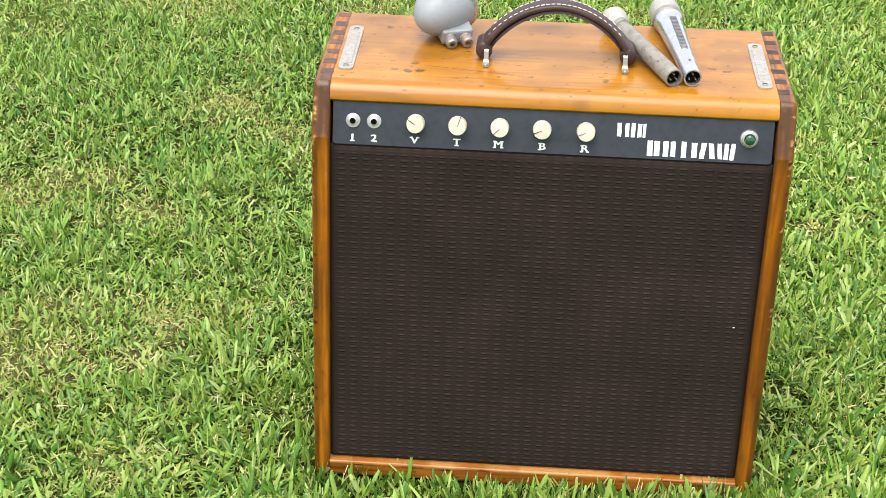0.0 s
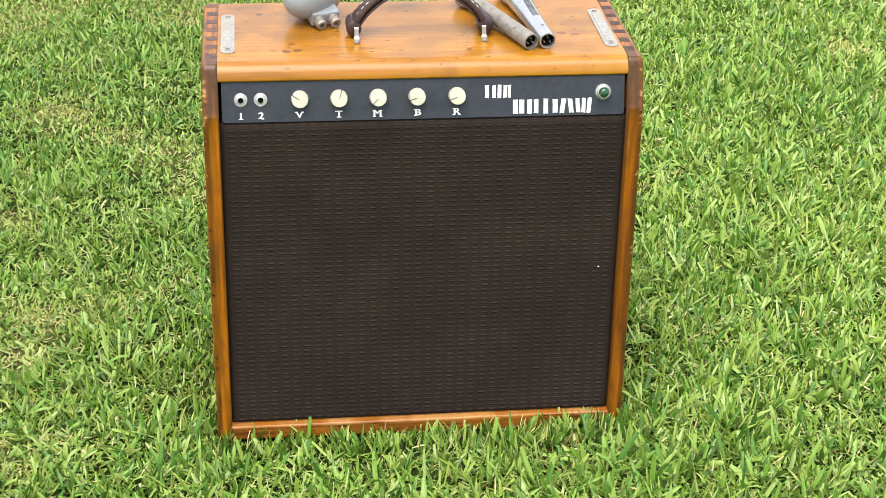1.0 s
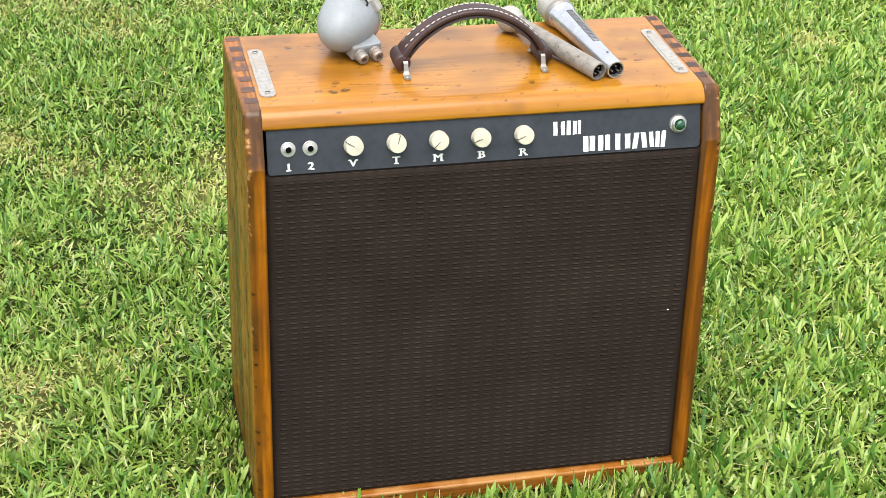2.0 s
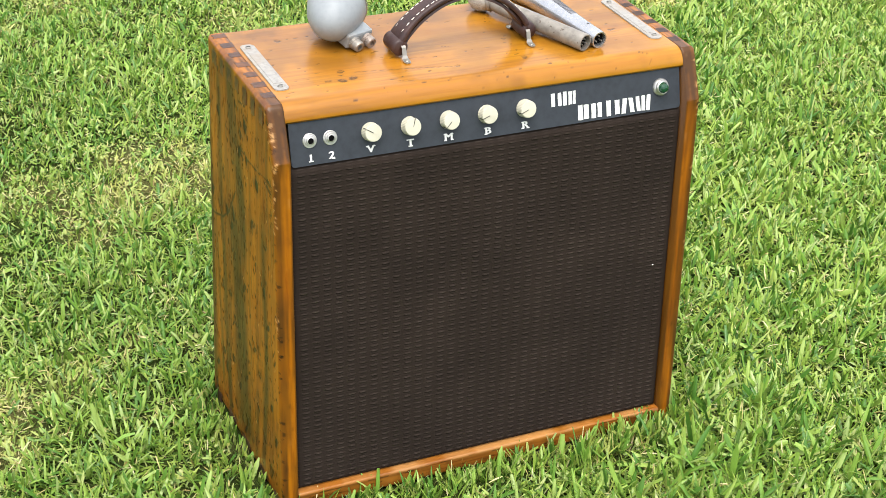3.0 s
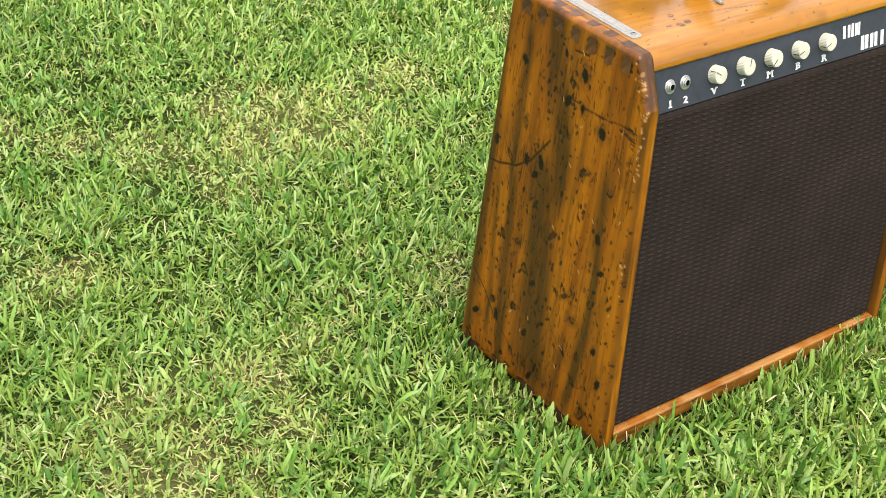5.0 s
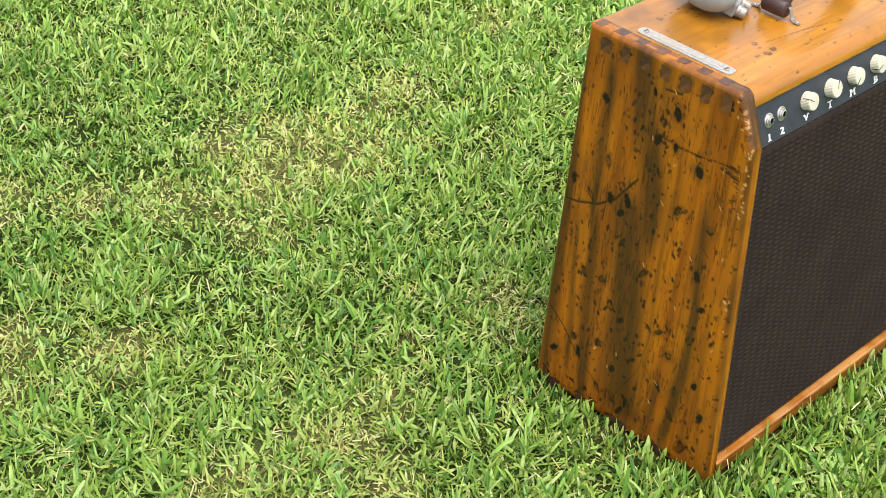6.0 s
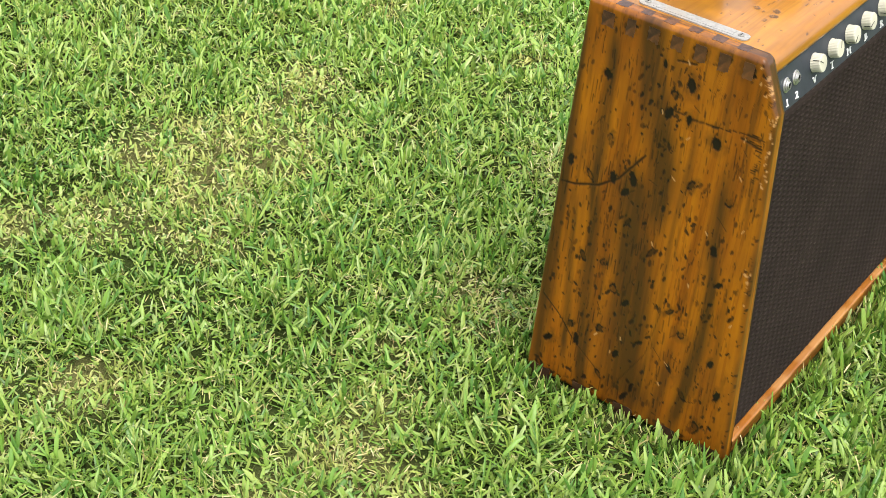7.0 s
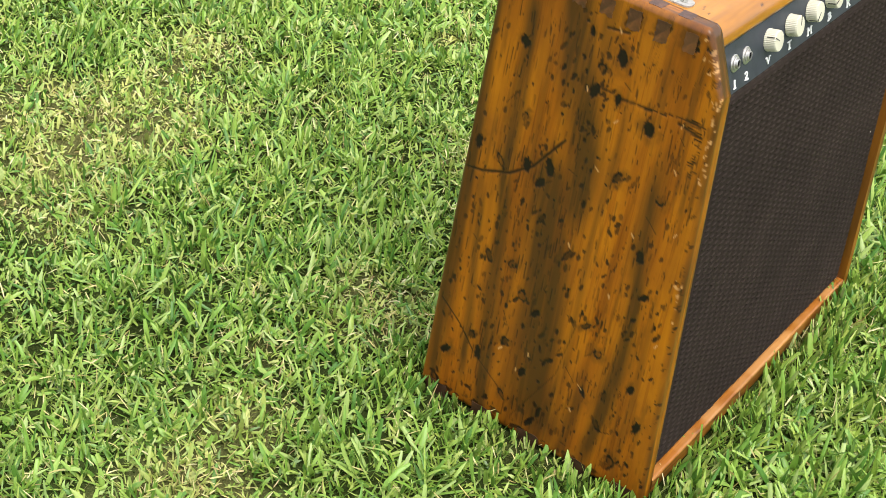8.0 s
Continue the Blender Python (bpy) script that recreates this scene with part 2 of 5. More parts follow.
def soil_material():
    m, nt, p = nodes_of("thatchy_soil")
    a = noise_tex(nt, coords(nt), 45, 6, 0.7)
    f = noise_tex(nt, coords(nt), 420, 4, 0.75)
    b = noise_tex(nt, coords(nt), 4.0, 4, 0.6)
    # soil tones set near black, which paints in shade between the blades
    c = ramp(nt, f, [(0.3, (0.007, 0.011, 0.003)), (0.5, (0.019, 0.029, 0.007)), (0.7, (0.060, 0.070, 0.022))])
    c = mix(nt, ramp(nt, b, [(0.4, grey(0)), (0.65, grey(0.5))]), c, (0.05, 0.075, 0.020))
    at = nt.nodes.new("ShaderNodeAttribute")
    at.attribute_name = "dry"
    thatch = ramp(nt, f, [(0.3, (0.050, 0.045, 0.016)), (0.5, (0.18, 0.165, 0.062)), (0.7, (0.40, 0.37, 0.16))])
    c = mix(nt, ramp(nt, at.outputs["Fac"], [(0.2, grey(0)), (0.8, grey(0.6))]), c, thatch)
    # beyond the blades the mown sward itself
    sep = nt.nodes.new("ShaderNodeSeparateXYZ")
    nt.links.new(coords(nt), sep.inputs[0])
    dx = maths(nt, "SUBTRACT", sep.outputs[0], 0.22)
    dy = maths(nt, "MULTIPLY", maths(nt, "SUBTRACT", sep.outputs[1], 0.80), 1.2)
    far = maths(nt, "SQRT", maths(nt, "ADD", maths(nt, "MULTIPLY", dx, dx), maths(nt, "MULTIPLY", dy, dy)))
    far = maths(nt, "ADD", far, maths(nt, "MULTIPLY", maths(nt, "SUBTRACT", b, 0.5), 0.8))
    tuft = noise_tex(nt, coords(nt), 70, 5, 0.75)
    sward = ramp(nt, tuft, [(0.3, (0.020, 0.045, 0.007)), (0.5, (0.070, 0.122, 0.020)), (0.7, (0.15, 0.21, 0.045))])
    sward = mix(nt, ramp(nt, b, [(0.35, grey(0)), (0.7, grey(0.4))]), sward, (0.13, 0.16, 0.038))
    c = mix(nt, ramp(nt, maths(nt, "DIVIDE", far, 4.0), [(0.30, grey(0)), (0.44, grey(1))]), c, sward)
    nt.links.new(c, p.inputs["Base Color"])
    p.inputs["Roughness"].default_value = 1.0
    p.inputs["Specular IOR Level"].default_value = 0.0
    bump(nt, p, a, 0.8, 0.01)
    return m


SOIL = soil_material()


# ---------------------------------------------------------------- mesh helpers
def link(name, me, material, parent=None, label="", smooth=False):
    me.materials.append(material)
    if smooth:
        me.shade_smooth()
    ob = new(name, me)
    if parent is not None:
        ob.parent = parent
    if label:
        ob["label"] = label
    return ob


def part(name, bm, material, parent, label="", smooth=False):
    me = bpy.data.meshes.new(name)
    bmesh.ops.recalc_face_normals(bm, faces=bm.faces)
    bm.to_mesh(me)
    bm.free()
    return link(name, me, material, parent, label, smooth)


def thing(name, m, label, category, group=""):
    e = new(name)
    e.empty_display_size = 0.05
    e.matrix_basis = m
    return tagged(e, label, category, group)


def box(sx, sy, sz, bevel=0.0, at=(0, 0, 0), segments=2, m=None):
    bm = bmesh.new()
    bmesh.ops.create_cube(bm, size=1.0)
    bmesh.ops.scale(bm, vec=(sx, sy, sz), verts=bm.verts)
    if bevel:
        bmesh.ops.bevel(bm, geom=list(bm.edges), offset=bevel, segments=segments, profile=0.5, affect="EDGES")
    if m is not None:
        bmesh.ops.transform(bm, matrix=m, verts=bm.verts)
    bmesh.ops.translate(bm, vec=at, verts=bm.verts)
    return bm


def lathe(profile, steps=40, wobble=None):
    """Turned body from (radius, height) pairs; radius 0 closes an end. wobble(angle) scales the radius."""
    bm = bmesh.new()
    rings = []
    for r, h in profile:
        if r <= 1e-6:
            rings.append([bm.verts.new((0, 0, h))])
        else:
            ring = []
            for i in range(steps):
                a = 2 * math.pi * i / steps
                k = wobble(i) if wobble else 1.0
                ring.append(bm.verts.new((r * k * math.cos(a), r * k * math.sin(a), h)))
            rings.append(ring)
    for a, b in zip(rings, rings[1:]):
        for i in range(steps):
            j = (i + 1) % steps
            q = [a[i % len(a)], a[j % len(a)], b[j % len(b)], b[i % len(b)]]
            q = list(dict.fromkeys(q))
            if len(q) > 2:
                bm.faces.new(q)
    return bm


def tube(points, radius, steps=10, squash=1.0):
    """Round bar along points, closed at both ends."""
    bm = bmesh.new()
    rings = []
    n = len(points)
    for i, p in enumerate(points):
        p = Vector(p)
        d = (Vector(points[min(i + 1, n - 1)]) - Vector(points[max(i - 1, 0)])).normalized()
        u = d.orthogonal().normalized() if abs(d.y) > 0.9 else d.cross(Vector((0, 1, 0))).normalized()
        w = d.cross(u)
        r = radius[i] if isinstance(radius, (list, tuple)) else radius
        rings.append([bm.verts.new(p + u * (r * math.cos(a)) + w * (r * squash * math.sin(a)))
                      for a in (2 * math.pi * k / steps for k in range(steps))])
    for a, b in zip(rings, rings[1:]):
        for k in range(steps):
            bm.faces.new((a[k], a[(k + 1) % steps], b[(k + 1) % steps], b[k]))
    bm.faces.new(rings[0])
    bm.faces.new(rings[-1][::-1])
    return bm


def ribbon(points, width, thick):
    """Flat bent strip along points, its width across x."""
    bm = bmesh.new()
    rings, n = [], len(points)
    for i, p in enumerate(points):
        p = Vector(p)
        d = (Vector(points[min(i + 1, n - 1)]) - Vector(points[max(i - 1, 0)])).normalized()
        up = Vector((1, 0, 0)).cross(d)
        w = width[i] if isinstance(width, (list, tuple)) else width
        rings.append([bm.verts.new(p + Vector((sx * w / 2, 0, 0)) + up * (sz * thick / 2)) for sx, sz in ((-1, -0.6), (-0.8, 1), (0.8, 1), (1, -0.6))])
    for a, b in zip(rings, rings[1:]):
        for k in range(4):
            bm.faces.new((a[k], a[(k + 1) % 4], b[(k + 1) % 4], b[k]))
    bm.faces.new(rings[0])
    bm.faces.new(rings[-1][::-1])
    return bm


def grid_mesh(name, co, wear=None):
    """Mesh from an (n, m, 3) array of places, with an optional (n, m, 3) wear colour."""
    n, m = co.shape[:2]
    me = bpy.data.meshes.new(name)
    i = np.arange(n * m).reshape(n, m)
    f = np.stack([i[:-1, :-1], i[1:, :-1], i[1:, 1:], i[:-1, 1:]], -1).reshape(-1, 4)
    me.vertices.add(n * m)
    me.vertices.foreach_set("co", co.reshape(-1).astype(np.float32))
    me.loops.add(f.size)
    me.loops.foreach_set("vertex_index", f.reshape(-1).astype(np.int32))
    me.polygons.add(len(f))
    me.polygons.foreach_set("loop_start", np.arange(0, f.size, 4, dtype=np.int32))
    if wear is not None:
        at = me.color_attributes.new("wear", "FLOAT_COLOR", "POINT")
        rgba = np.ones((n * m, 4), np.float32)
        rgba[:, :3] = np.clip(wear.reshape(-1, 3), 0, 1)
        at.data.foreach_set("color", rgba.reshape(-1))
    me.update()
    me.validate()
    return me


def value_noise(u, v, seed):
    """Smooth noise in 0..1 on arrays."""
    def h(a, b):
        s = np.sin(a * 127.1 + b * 311.7 + seed * 74.7) * 43758.5453
        return s - np.floor(s)
    iu, iv = np.floor(u), np.floor(v)
    fu, fv = u - iu, v - iv
    fu, fv = fu * fu * (3 - 2 * fu), fv * fv * (3 - 2 * fv)
    return ((h(iu, iv) * (1 - fu) + h(iu + 1, iv) * fu) * (1 - fv) + (h(iu, iv + 1) * (1 - fu) + h(iu + 1, iv + 1) * fu) * fv)


def fbm(u, v, seed, octaves=4):
    s, a, t = 0, 0.5, 0
    for o in range(octaves):
        s = s + a * value_noise(u * 2 ** o, v * 2 ** o, seed + o)
        t += a
        a *= 0.5
    return s / t


# ---------------------------------------------------------------- the lawn
HW = 0.279           # half the width of the cabinet
# where the mower left the lawn thin and yellow, and where it grows thick and dark: place and reach
BALD = [(-0.60, 1.12, 0.09), (-0.22, 1.01, 0.06), (-0.12, 1.02, 0.06), (-0.11, 0.92, 0.06), (-0.66, 0.68, 0.08), (-0.55, 0.38, 0.08), (-0.55, 0.26, 0.07),
        (-0.25, 0.36, 0.06), (-0.67, 0.39, 0.06), (0.14, 0.97, 0.07), (-0.48, 1.01, 0.06), (-0.13, 0.48, 0.05), (-0.75, 0.80, 0.07), (-0.71, 0.23, 0.06),
        (-0.26, 0.89, 0.06), (0.47, 0.73, 0.05), (-0.43, 0.63, 0.05), (1.08, 1.37, 0.07), (0.45, 1.05, 0.05)]
LUSH = [(-0.55, 0.84, 0.10), (-0.71, 0.54, 0.08), (-0.49, 0.54, 0.08), (-0.55, 1.39, 0.13), (-0.17, 0.58, 0.09), (-0.17, 1.30, 0.12), (-0.07, 0.43, 0.08),
        (0.16, 0.69, 0.11), (-0.37, 0.64, 0.08), (-0.29, 0.28, 0.07), (-0.46, 0.19, 0.07), (-0.99, 1.28, 0.15), (-0.36, 0.02, 0.09), (0.44, 0.51, 0.10), (0.45, -0.05, 0.12), (0.0, -0.09, 0.09)]


def spots(x, y, places):
    """How far a place lies within any of some ragged round spots."""
    out = np.zeros(x.shape)
    for bx, by, r in places:
        out = np.maximum(out, np.exp(-((x - bx) ** 2 + (y - by) ** 2) / (r * r)))
    return out * (0.45 + 1.0 * fbm(x * 14, y * 14, 72, 3))


def ground_height(x, y):
    """Level under the amplifier, gently uneven and a little lower away from it."""
    d = np.hypot(np.maximum(np.abs(x) - 0.30, 0), np.maximum(np.abs(y - 0.135) - 0.16, 0))
    k = np.clip(d / 0.3, 0, 1)
    k = k * k * (3 - 2 * k)
    return -0.004 - 0.016 * k + 0.014 * k * (fbm(x * 2.3 + 7, y * 2.3 + 3, 5, 3) - 0.5)


def lawn_dryness(x, y):
    """How far the sward has yellowed: thin spots and a mottled rest."""
    dry = 0.60 * np.clip((fbm(x * 5.6 + 2, y * 5.6 + 9, 71, 4) - 0.46) * 4.5, 0, 1)
    dry = dry * (1 - 0.75 * np.clip((x - 0.10) / 0.35, 0, 1)) * (1 - 0.5 * np.clip((0.10 - y) / 0.2, 0, 1))
    dry = np.maximum(dry, 0.74 * spots(x, y, BALD))
    dry = np.clip(dry - 0.75 * spots(x, y, LUSH), 0, 1)
    return dry


def build_ground():
    fine = np.linspace(-3.0, 3.0, 121)
    far = np.array([3.3, 4, 5.5, 8, 14, 30, 70, 160, 400])
    xs = np.concatenate([-far[::-1], fine, far])
    X, Y = np.meshgrid(xs, xs + 0.4, indexing="ij")
    co = np.stack([X, Y, ground_height(X, Y)], -1)
    me = grid_mesh("ground", co)
    me.attributes.new("dry", "FLOAT", "POINT").data.foreach_set("value", lawn_dryness(X, Y).reshape(-1).astype(np.float32))
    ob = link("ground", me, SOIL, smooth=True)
    tagged(ob, "dark thatchy soil under a mown green lawn", "ground", kind="structure")


def lawn_places(rng, count, spread, tuft, scatter, hole):
    """Roots of blades inside a rounded patch, thinning out at its rim, gathered in tufts; with each one's tuft number."""
    cx, cy, sx, sy = spread
    n = int(count * 1.9 / tuft)
    x, y = rng.uniform(-sx, sx, n) + cx, rng.uniform(-sy, sy, n) + cy
    ring = (np.abs((x - cx) / sx) ** 3 + np.abs((y - cy) / sy) ** 3) ** (1 / 3) + 0.16 * (fbm(x * 2.1, y * 2.1, 19, 3) - 0.5)
    keep = rng.random(n) < np.clip((0.98 - ring) / 0.16, 0, 1)
    if hole:
        hx, hy, hsx, hsy = hole
        inner = (np.abs((x - hx) / hsx) ** 3 + np.abs((y - hy) / hsy) ** 3) ** (1 / 3)
        keep &= rng.random(n) < np.clip((inner - 0.78) / 0.16, 0, 1)
    x, y = x[keep][:count // tuft], y[keep][:count // tuft]
    owner = np.repeat(np.arange(len(x)), tuft)
    x = x[owner] + rng.normal(0, scatter, len(owner))
    y = y[owner] + rng.normal(0, scatter, len(owner))
    clear = ~((np.abs(x) < HW + 0.002) & (y > -0.012 + 0.004 * rng.random(len(x))) & (y < 0.279))
    return x[clear], y[clear], owner[clear]


def build_blades(name, count, material, spread, length, width, lean, seed, label, tuft=1, scatter=0.004, lift=0.0, bow=0.7, folded=False, hole=(), prefers=None, joints=3):
    """Bent ribbons with mown or pointed tips as one mesh; folded ones have a sunken midrib."""
    rng = np.random.default_rng(seed)
    x, y, owner = lawn_places(rng, count, spread, tuft, scatter, hole)
    if prefers is not None:
        stay = rng.random(len(x)) < prefers(x, y)
        x, y, owner = x[stay], y[stay], owner[stay]
    n = len(x)
    z = ground_height(x, y) - 0.003 + lift * rng.random(n) ** 1.5
    # lusher growth, longer and wider blades, towards the front and one end
    lawn_zone = np.clip(np.clip((0.25 - y) / 0.4, 0, 1) + np.clip((x - 0.15) / 0.5, 0, 1), 0, 1)
    vigour = 0.75 + 0.5 * rng.random(owner.max() + 1)[owner]
    tall = fbm(x * 5.0, y * 5.0, 14, 3)
    dry = lawn_dryness(x, y)
    h = (length[0] + (length[1] - length[0]) * rng.beta(1.8, 2.6, n)) * (0.6 + 0.8 * tall) * vigour * (0.9 + 0.3 * lawn_zone) * (1 - 0.35 * dry) * (1 + 0.25 * spots(x, y, LUSH))
    w = rng.uniform(width[0], width[1], n) * (0.8 + 0.4 * rng.random(n)) * (0.9 + 0.25 * lawn_zone)
    az = rng.uniform(0, 2 * math.pi, n)
    # blades of one tuft lean the same way as often as they spread out
    az = np.where(rng.random(n) < 0.35, rng.uniform(0, 2 * math.pi, owner.max() + 1)[owner] + rng.normal(0, 0.5, n), az)
    ang = rng.uniform(lean[0], lean[1], n)
    bend = rng.uniform(-0.25, bow, n) * rng.choice((0.5, 1.0, 1.9), n)
    roll = rng.normal(0, 0.55, n)
    near = (np.abs(x) < 0.315) & (y > -0.05) & (y < 0.315)
    ang = np.where(near, ang * 0.5, ang)
    bend = np.where(near, bend * 0.4, bend)
    h = np.where(near, h * np.where(y < -0.008, np.where(rng.random(n) < 0.12, 1.5, 0.9), 0.8), h)
    h = np.where(near, np.minimum(h, 0.038 + 0.008 * rng.random(n)), h)
    tip = np.where(rng.random(n) < 0.55, rng.uniform(0.45, 0.8, n), rng.uniform(0.05, 0.3, n))
    d = np.stack([np.cos(az), np.sin(az), np.zeros(n)], -1)
    q = np.stack([-np.sin(az), np.cos(az), np.zeros(n)], -1)
    up = np.array([0.0, 0.0, 1.0])
    place = np.stack([x, y, z], -1)
    rows, last = [], 0.0
    for t, k in (((0.0, 0.62), (0.36, 1.0), (0.72, 0.94), (1.0, None)) if joints == 3 else ((0.0, 0.8), (0.55, 1.0), (1.0, None))):
        step = (t - last) * h
        mid = np.clip(ang + bend * (t + last) / 2, -1.5, 1.62)
        way = d * np.sin(mid)[:, None] + up * np.cos(mid)[:, None]
        place = place + way * step[:, None]
        last = t
        face = d * np.cos(mid)[:, None] - up * np.sin(mid)[:, None]
        across = q * np.cos(roll * (0.4 + t))[:, None] + face * np.sin(roll * (0.4 + t))[:, None]
        inward = np.cross(way, across)
        hw = (0.5 * w * (tip if k is None else k))[:, None]
        rows.append(place - across * hw)
        if folded:
            rows.append(place + inward * hw * 0.5)
        rows.append(place + across * hw)
    co = np.stack(rows, 1)
    co[..., 2] = np.maximum(co[..., 2], (z - 0.002)[:, None])
    m = 3 if folded else 2
    quads = []
    for r in range(joints):
        for c in range(m - 1):
            o = r * m + c
            quads += [o, o + 1, o + m + 1, o + m]
    each = (joints + 1) * m
    idx = ((np.arange(n) * each)[:, None] + np.array(quads)).reshape(-1)
    me = bpy.data.meshes.new(name)
    me.vertices.add(n * each)
    me.vertices.foreach_set("co", co.reshape(-1).astype(np.float32))
    me.loops.add(len(idx))
    me.loops.foreach_set("vertex_index", idx.astype(np.int32))
    me.polygons.add(len(idx) // 4)
    me.polygons.foreach_set("loop_start", np.arange(0, len(idx), 4, dtype=np.int32))
    me.attributes.new("dry", "FLOAT", "POINT").data.foreach_set("value", np.repeat(dry, each).astype(np.float32))
    me.update()
    ob = link(name, me, material, smooth=not folded)
    tagged(ob, label, "grass", kind="stuff")


build_ground()
PATCH = (0.22, 0.80, 1.62, 1.30)
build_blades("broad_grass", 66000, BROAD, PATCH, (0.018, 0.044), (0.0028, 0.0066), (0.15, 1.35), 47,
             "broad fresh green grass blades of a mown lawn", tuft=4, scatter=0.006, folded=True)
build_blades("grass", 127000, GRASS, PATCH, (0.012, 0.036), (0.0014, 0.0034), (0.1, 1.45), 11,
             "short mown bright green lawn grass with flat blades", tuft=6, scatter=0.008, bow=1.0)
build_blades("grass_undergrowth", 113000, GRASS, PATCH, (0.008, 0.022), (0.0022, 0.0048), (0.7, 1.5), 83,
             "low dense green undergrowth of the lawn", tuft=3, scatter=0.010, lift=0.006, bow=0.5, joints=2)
build_blades("dry_grass", 130000, THATCH, PATCH, (0.008, 0.026), (0.0007, 0.0018), (0.5, 1.55), 23,
             "pale straw-coloured dry clippings lying in the lawn", tuft=8, scatter=0.009, lift=0.018, bow=1.3,
             prefers=lambda x, y: 0.11 + 0.75 * lawn_dryness(x, y))
build_blades("outlying_grass", 75000, GRASS, (0.22, 0.80, 3.7, 3.3), (0.024, 0.050), (0.0045, 0.0085), (0.15, 1.3), 59,
             "mown green grass farther out on the lawn", tuft=3, scatter=0.02, hole=PATCH, joints=2)


# ---------------------------------------------------------------- the amplifier
TH = 0.0202         # thickness of its boards
TOP = 0.5245         # height of the top face
KNEE = 0.465         # where the front begins to slope back


def front_y(z):
    """Front edge of a side panel at a height."""
    z = np.asarray(z, float)
    return np.where(z < KNEE, -0.0075 + 0.0745 * z, 0.0271 + (z - KNEE) * 0.44)


def back_y(z):
    return 0.277 - 0.015 * np.asarray(z, float)


def near_rows(Y, Z, y, z, reach):
    """The rows of a regular sheet that a mark can touch."""
    a, c = (Y[:, 5], y) if abs(Y[-1, 5] - Y[0, 5]) > 0.4 else (Z[:, 5], z)
    i, j = np.searchsorted(a, (c - reach, c + reach))
    return slice(max(i - 1, 0), j + 1)


def blot(Y, Z, y, z, a, b, ang, seed, rag=0.35, soft=0.35):
    """Mask of a ragged oval mark."""
    c, s = math.cos(ang), math.sin(ang)
    full, (Y, Z), rows = np.zeros(Y.shape), (Y, Z), near_rows(Y, Z, y, z, (1.7 + soft) * max(a, b))
    Y, Z = Y[rows], Z[rows]
    u, v = ((Y - y) * c + (Z - z) * s) / a, (-(Y - y) * s + (Z - z) * c) / b
    r = np.sqrt(u * u + v * v) + rag * (fbm(Y * min(420, 2.2 / a) + seed, Z * min(260, 1.6 / a), seed, 3) - 0.5) * 2
    full[rows] = np.clip((1.0 + soft * 0.5 - r) / soft, 0, 1)
    return full


def stroke(Y, Z, pts, width, seed):
    """Mask of a scratch through points, uneven in width."""
    full = np.zeros(Y.shape)
    cy, cz = sum(p[0] for p in pts) / len(pts), sum(p[1] for p in pts) / len(pts)
    rows = near_rows(Y, Z, cy, cz, max(max(abs(p[0] - cy), abs(p[1] - cz)) for p in pts) + 3 * width)
    Y, Z = Y[rows], Z[rows]
    best = np.full(Y.shape, 9.0)
    for (y0, z0), (y1, z1) in zip(pts, pts[1:]):
        dy, dz = y1 - y0, z1 - z0
        t = np.clip(((Y - y0) * dy + (Z - z0) * dz) / (dy * dy + dz * dz), 0, 1)
        best = np.minimum(best, np.hypot(Y - y0 - t * dy, Z - z0 - t * dz))
    w = width * (0.5 + fbm(Y * 160, Z * 160, seed, 2))
    full[rows] = np.clip(1.4 - best / w, 0, 1)
    return full


# knots and dents of the panel that shows most: depth and height on the board
MARKS = [(0.164, 0.479), (0.23, 0.442), (0.129, 0.466), (0.147, 0.449), (0.149, 0.424), (0.124, 0.425), (0.214, 0.367),
         (0.087, 0.41), (0.259, 0.319), (0.231, 0.308), (0.202, 0.318), (0.177, 0.326), (0.184, 0.305), (0.106, 0.348),
         (0.058, 0.344), (0.174, 0.267), (0.138, 0.241), (0.223, 0.197), (0.195, 0.201), (0.063, 0.278), (0.049, 0.237),
         (0.176, 0.172), (0.157, 0.159), (0.1, 0.174), (0.224, 0.095), (0.185, 0.107), (0.253, 0.059), (0.213, 0.076),
         (0.08, 0.149), (0.158, 0.081), (0.26, 0.017), (0.036, 0.129), (0.062, 0.105), (0.086, 0.096), (0.129, 0.043),
         (0.02, 0.088), (0.062, 0.066), (0.176, 0.041), (0.037, 0.033), (0.137, 0.026)]


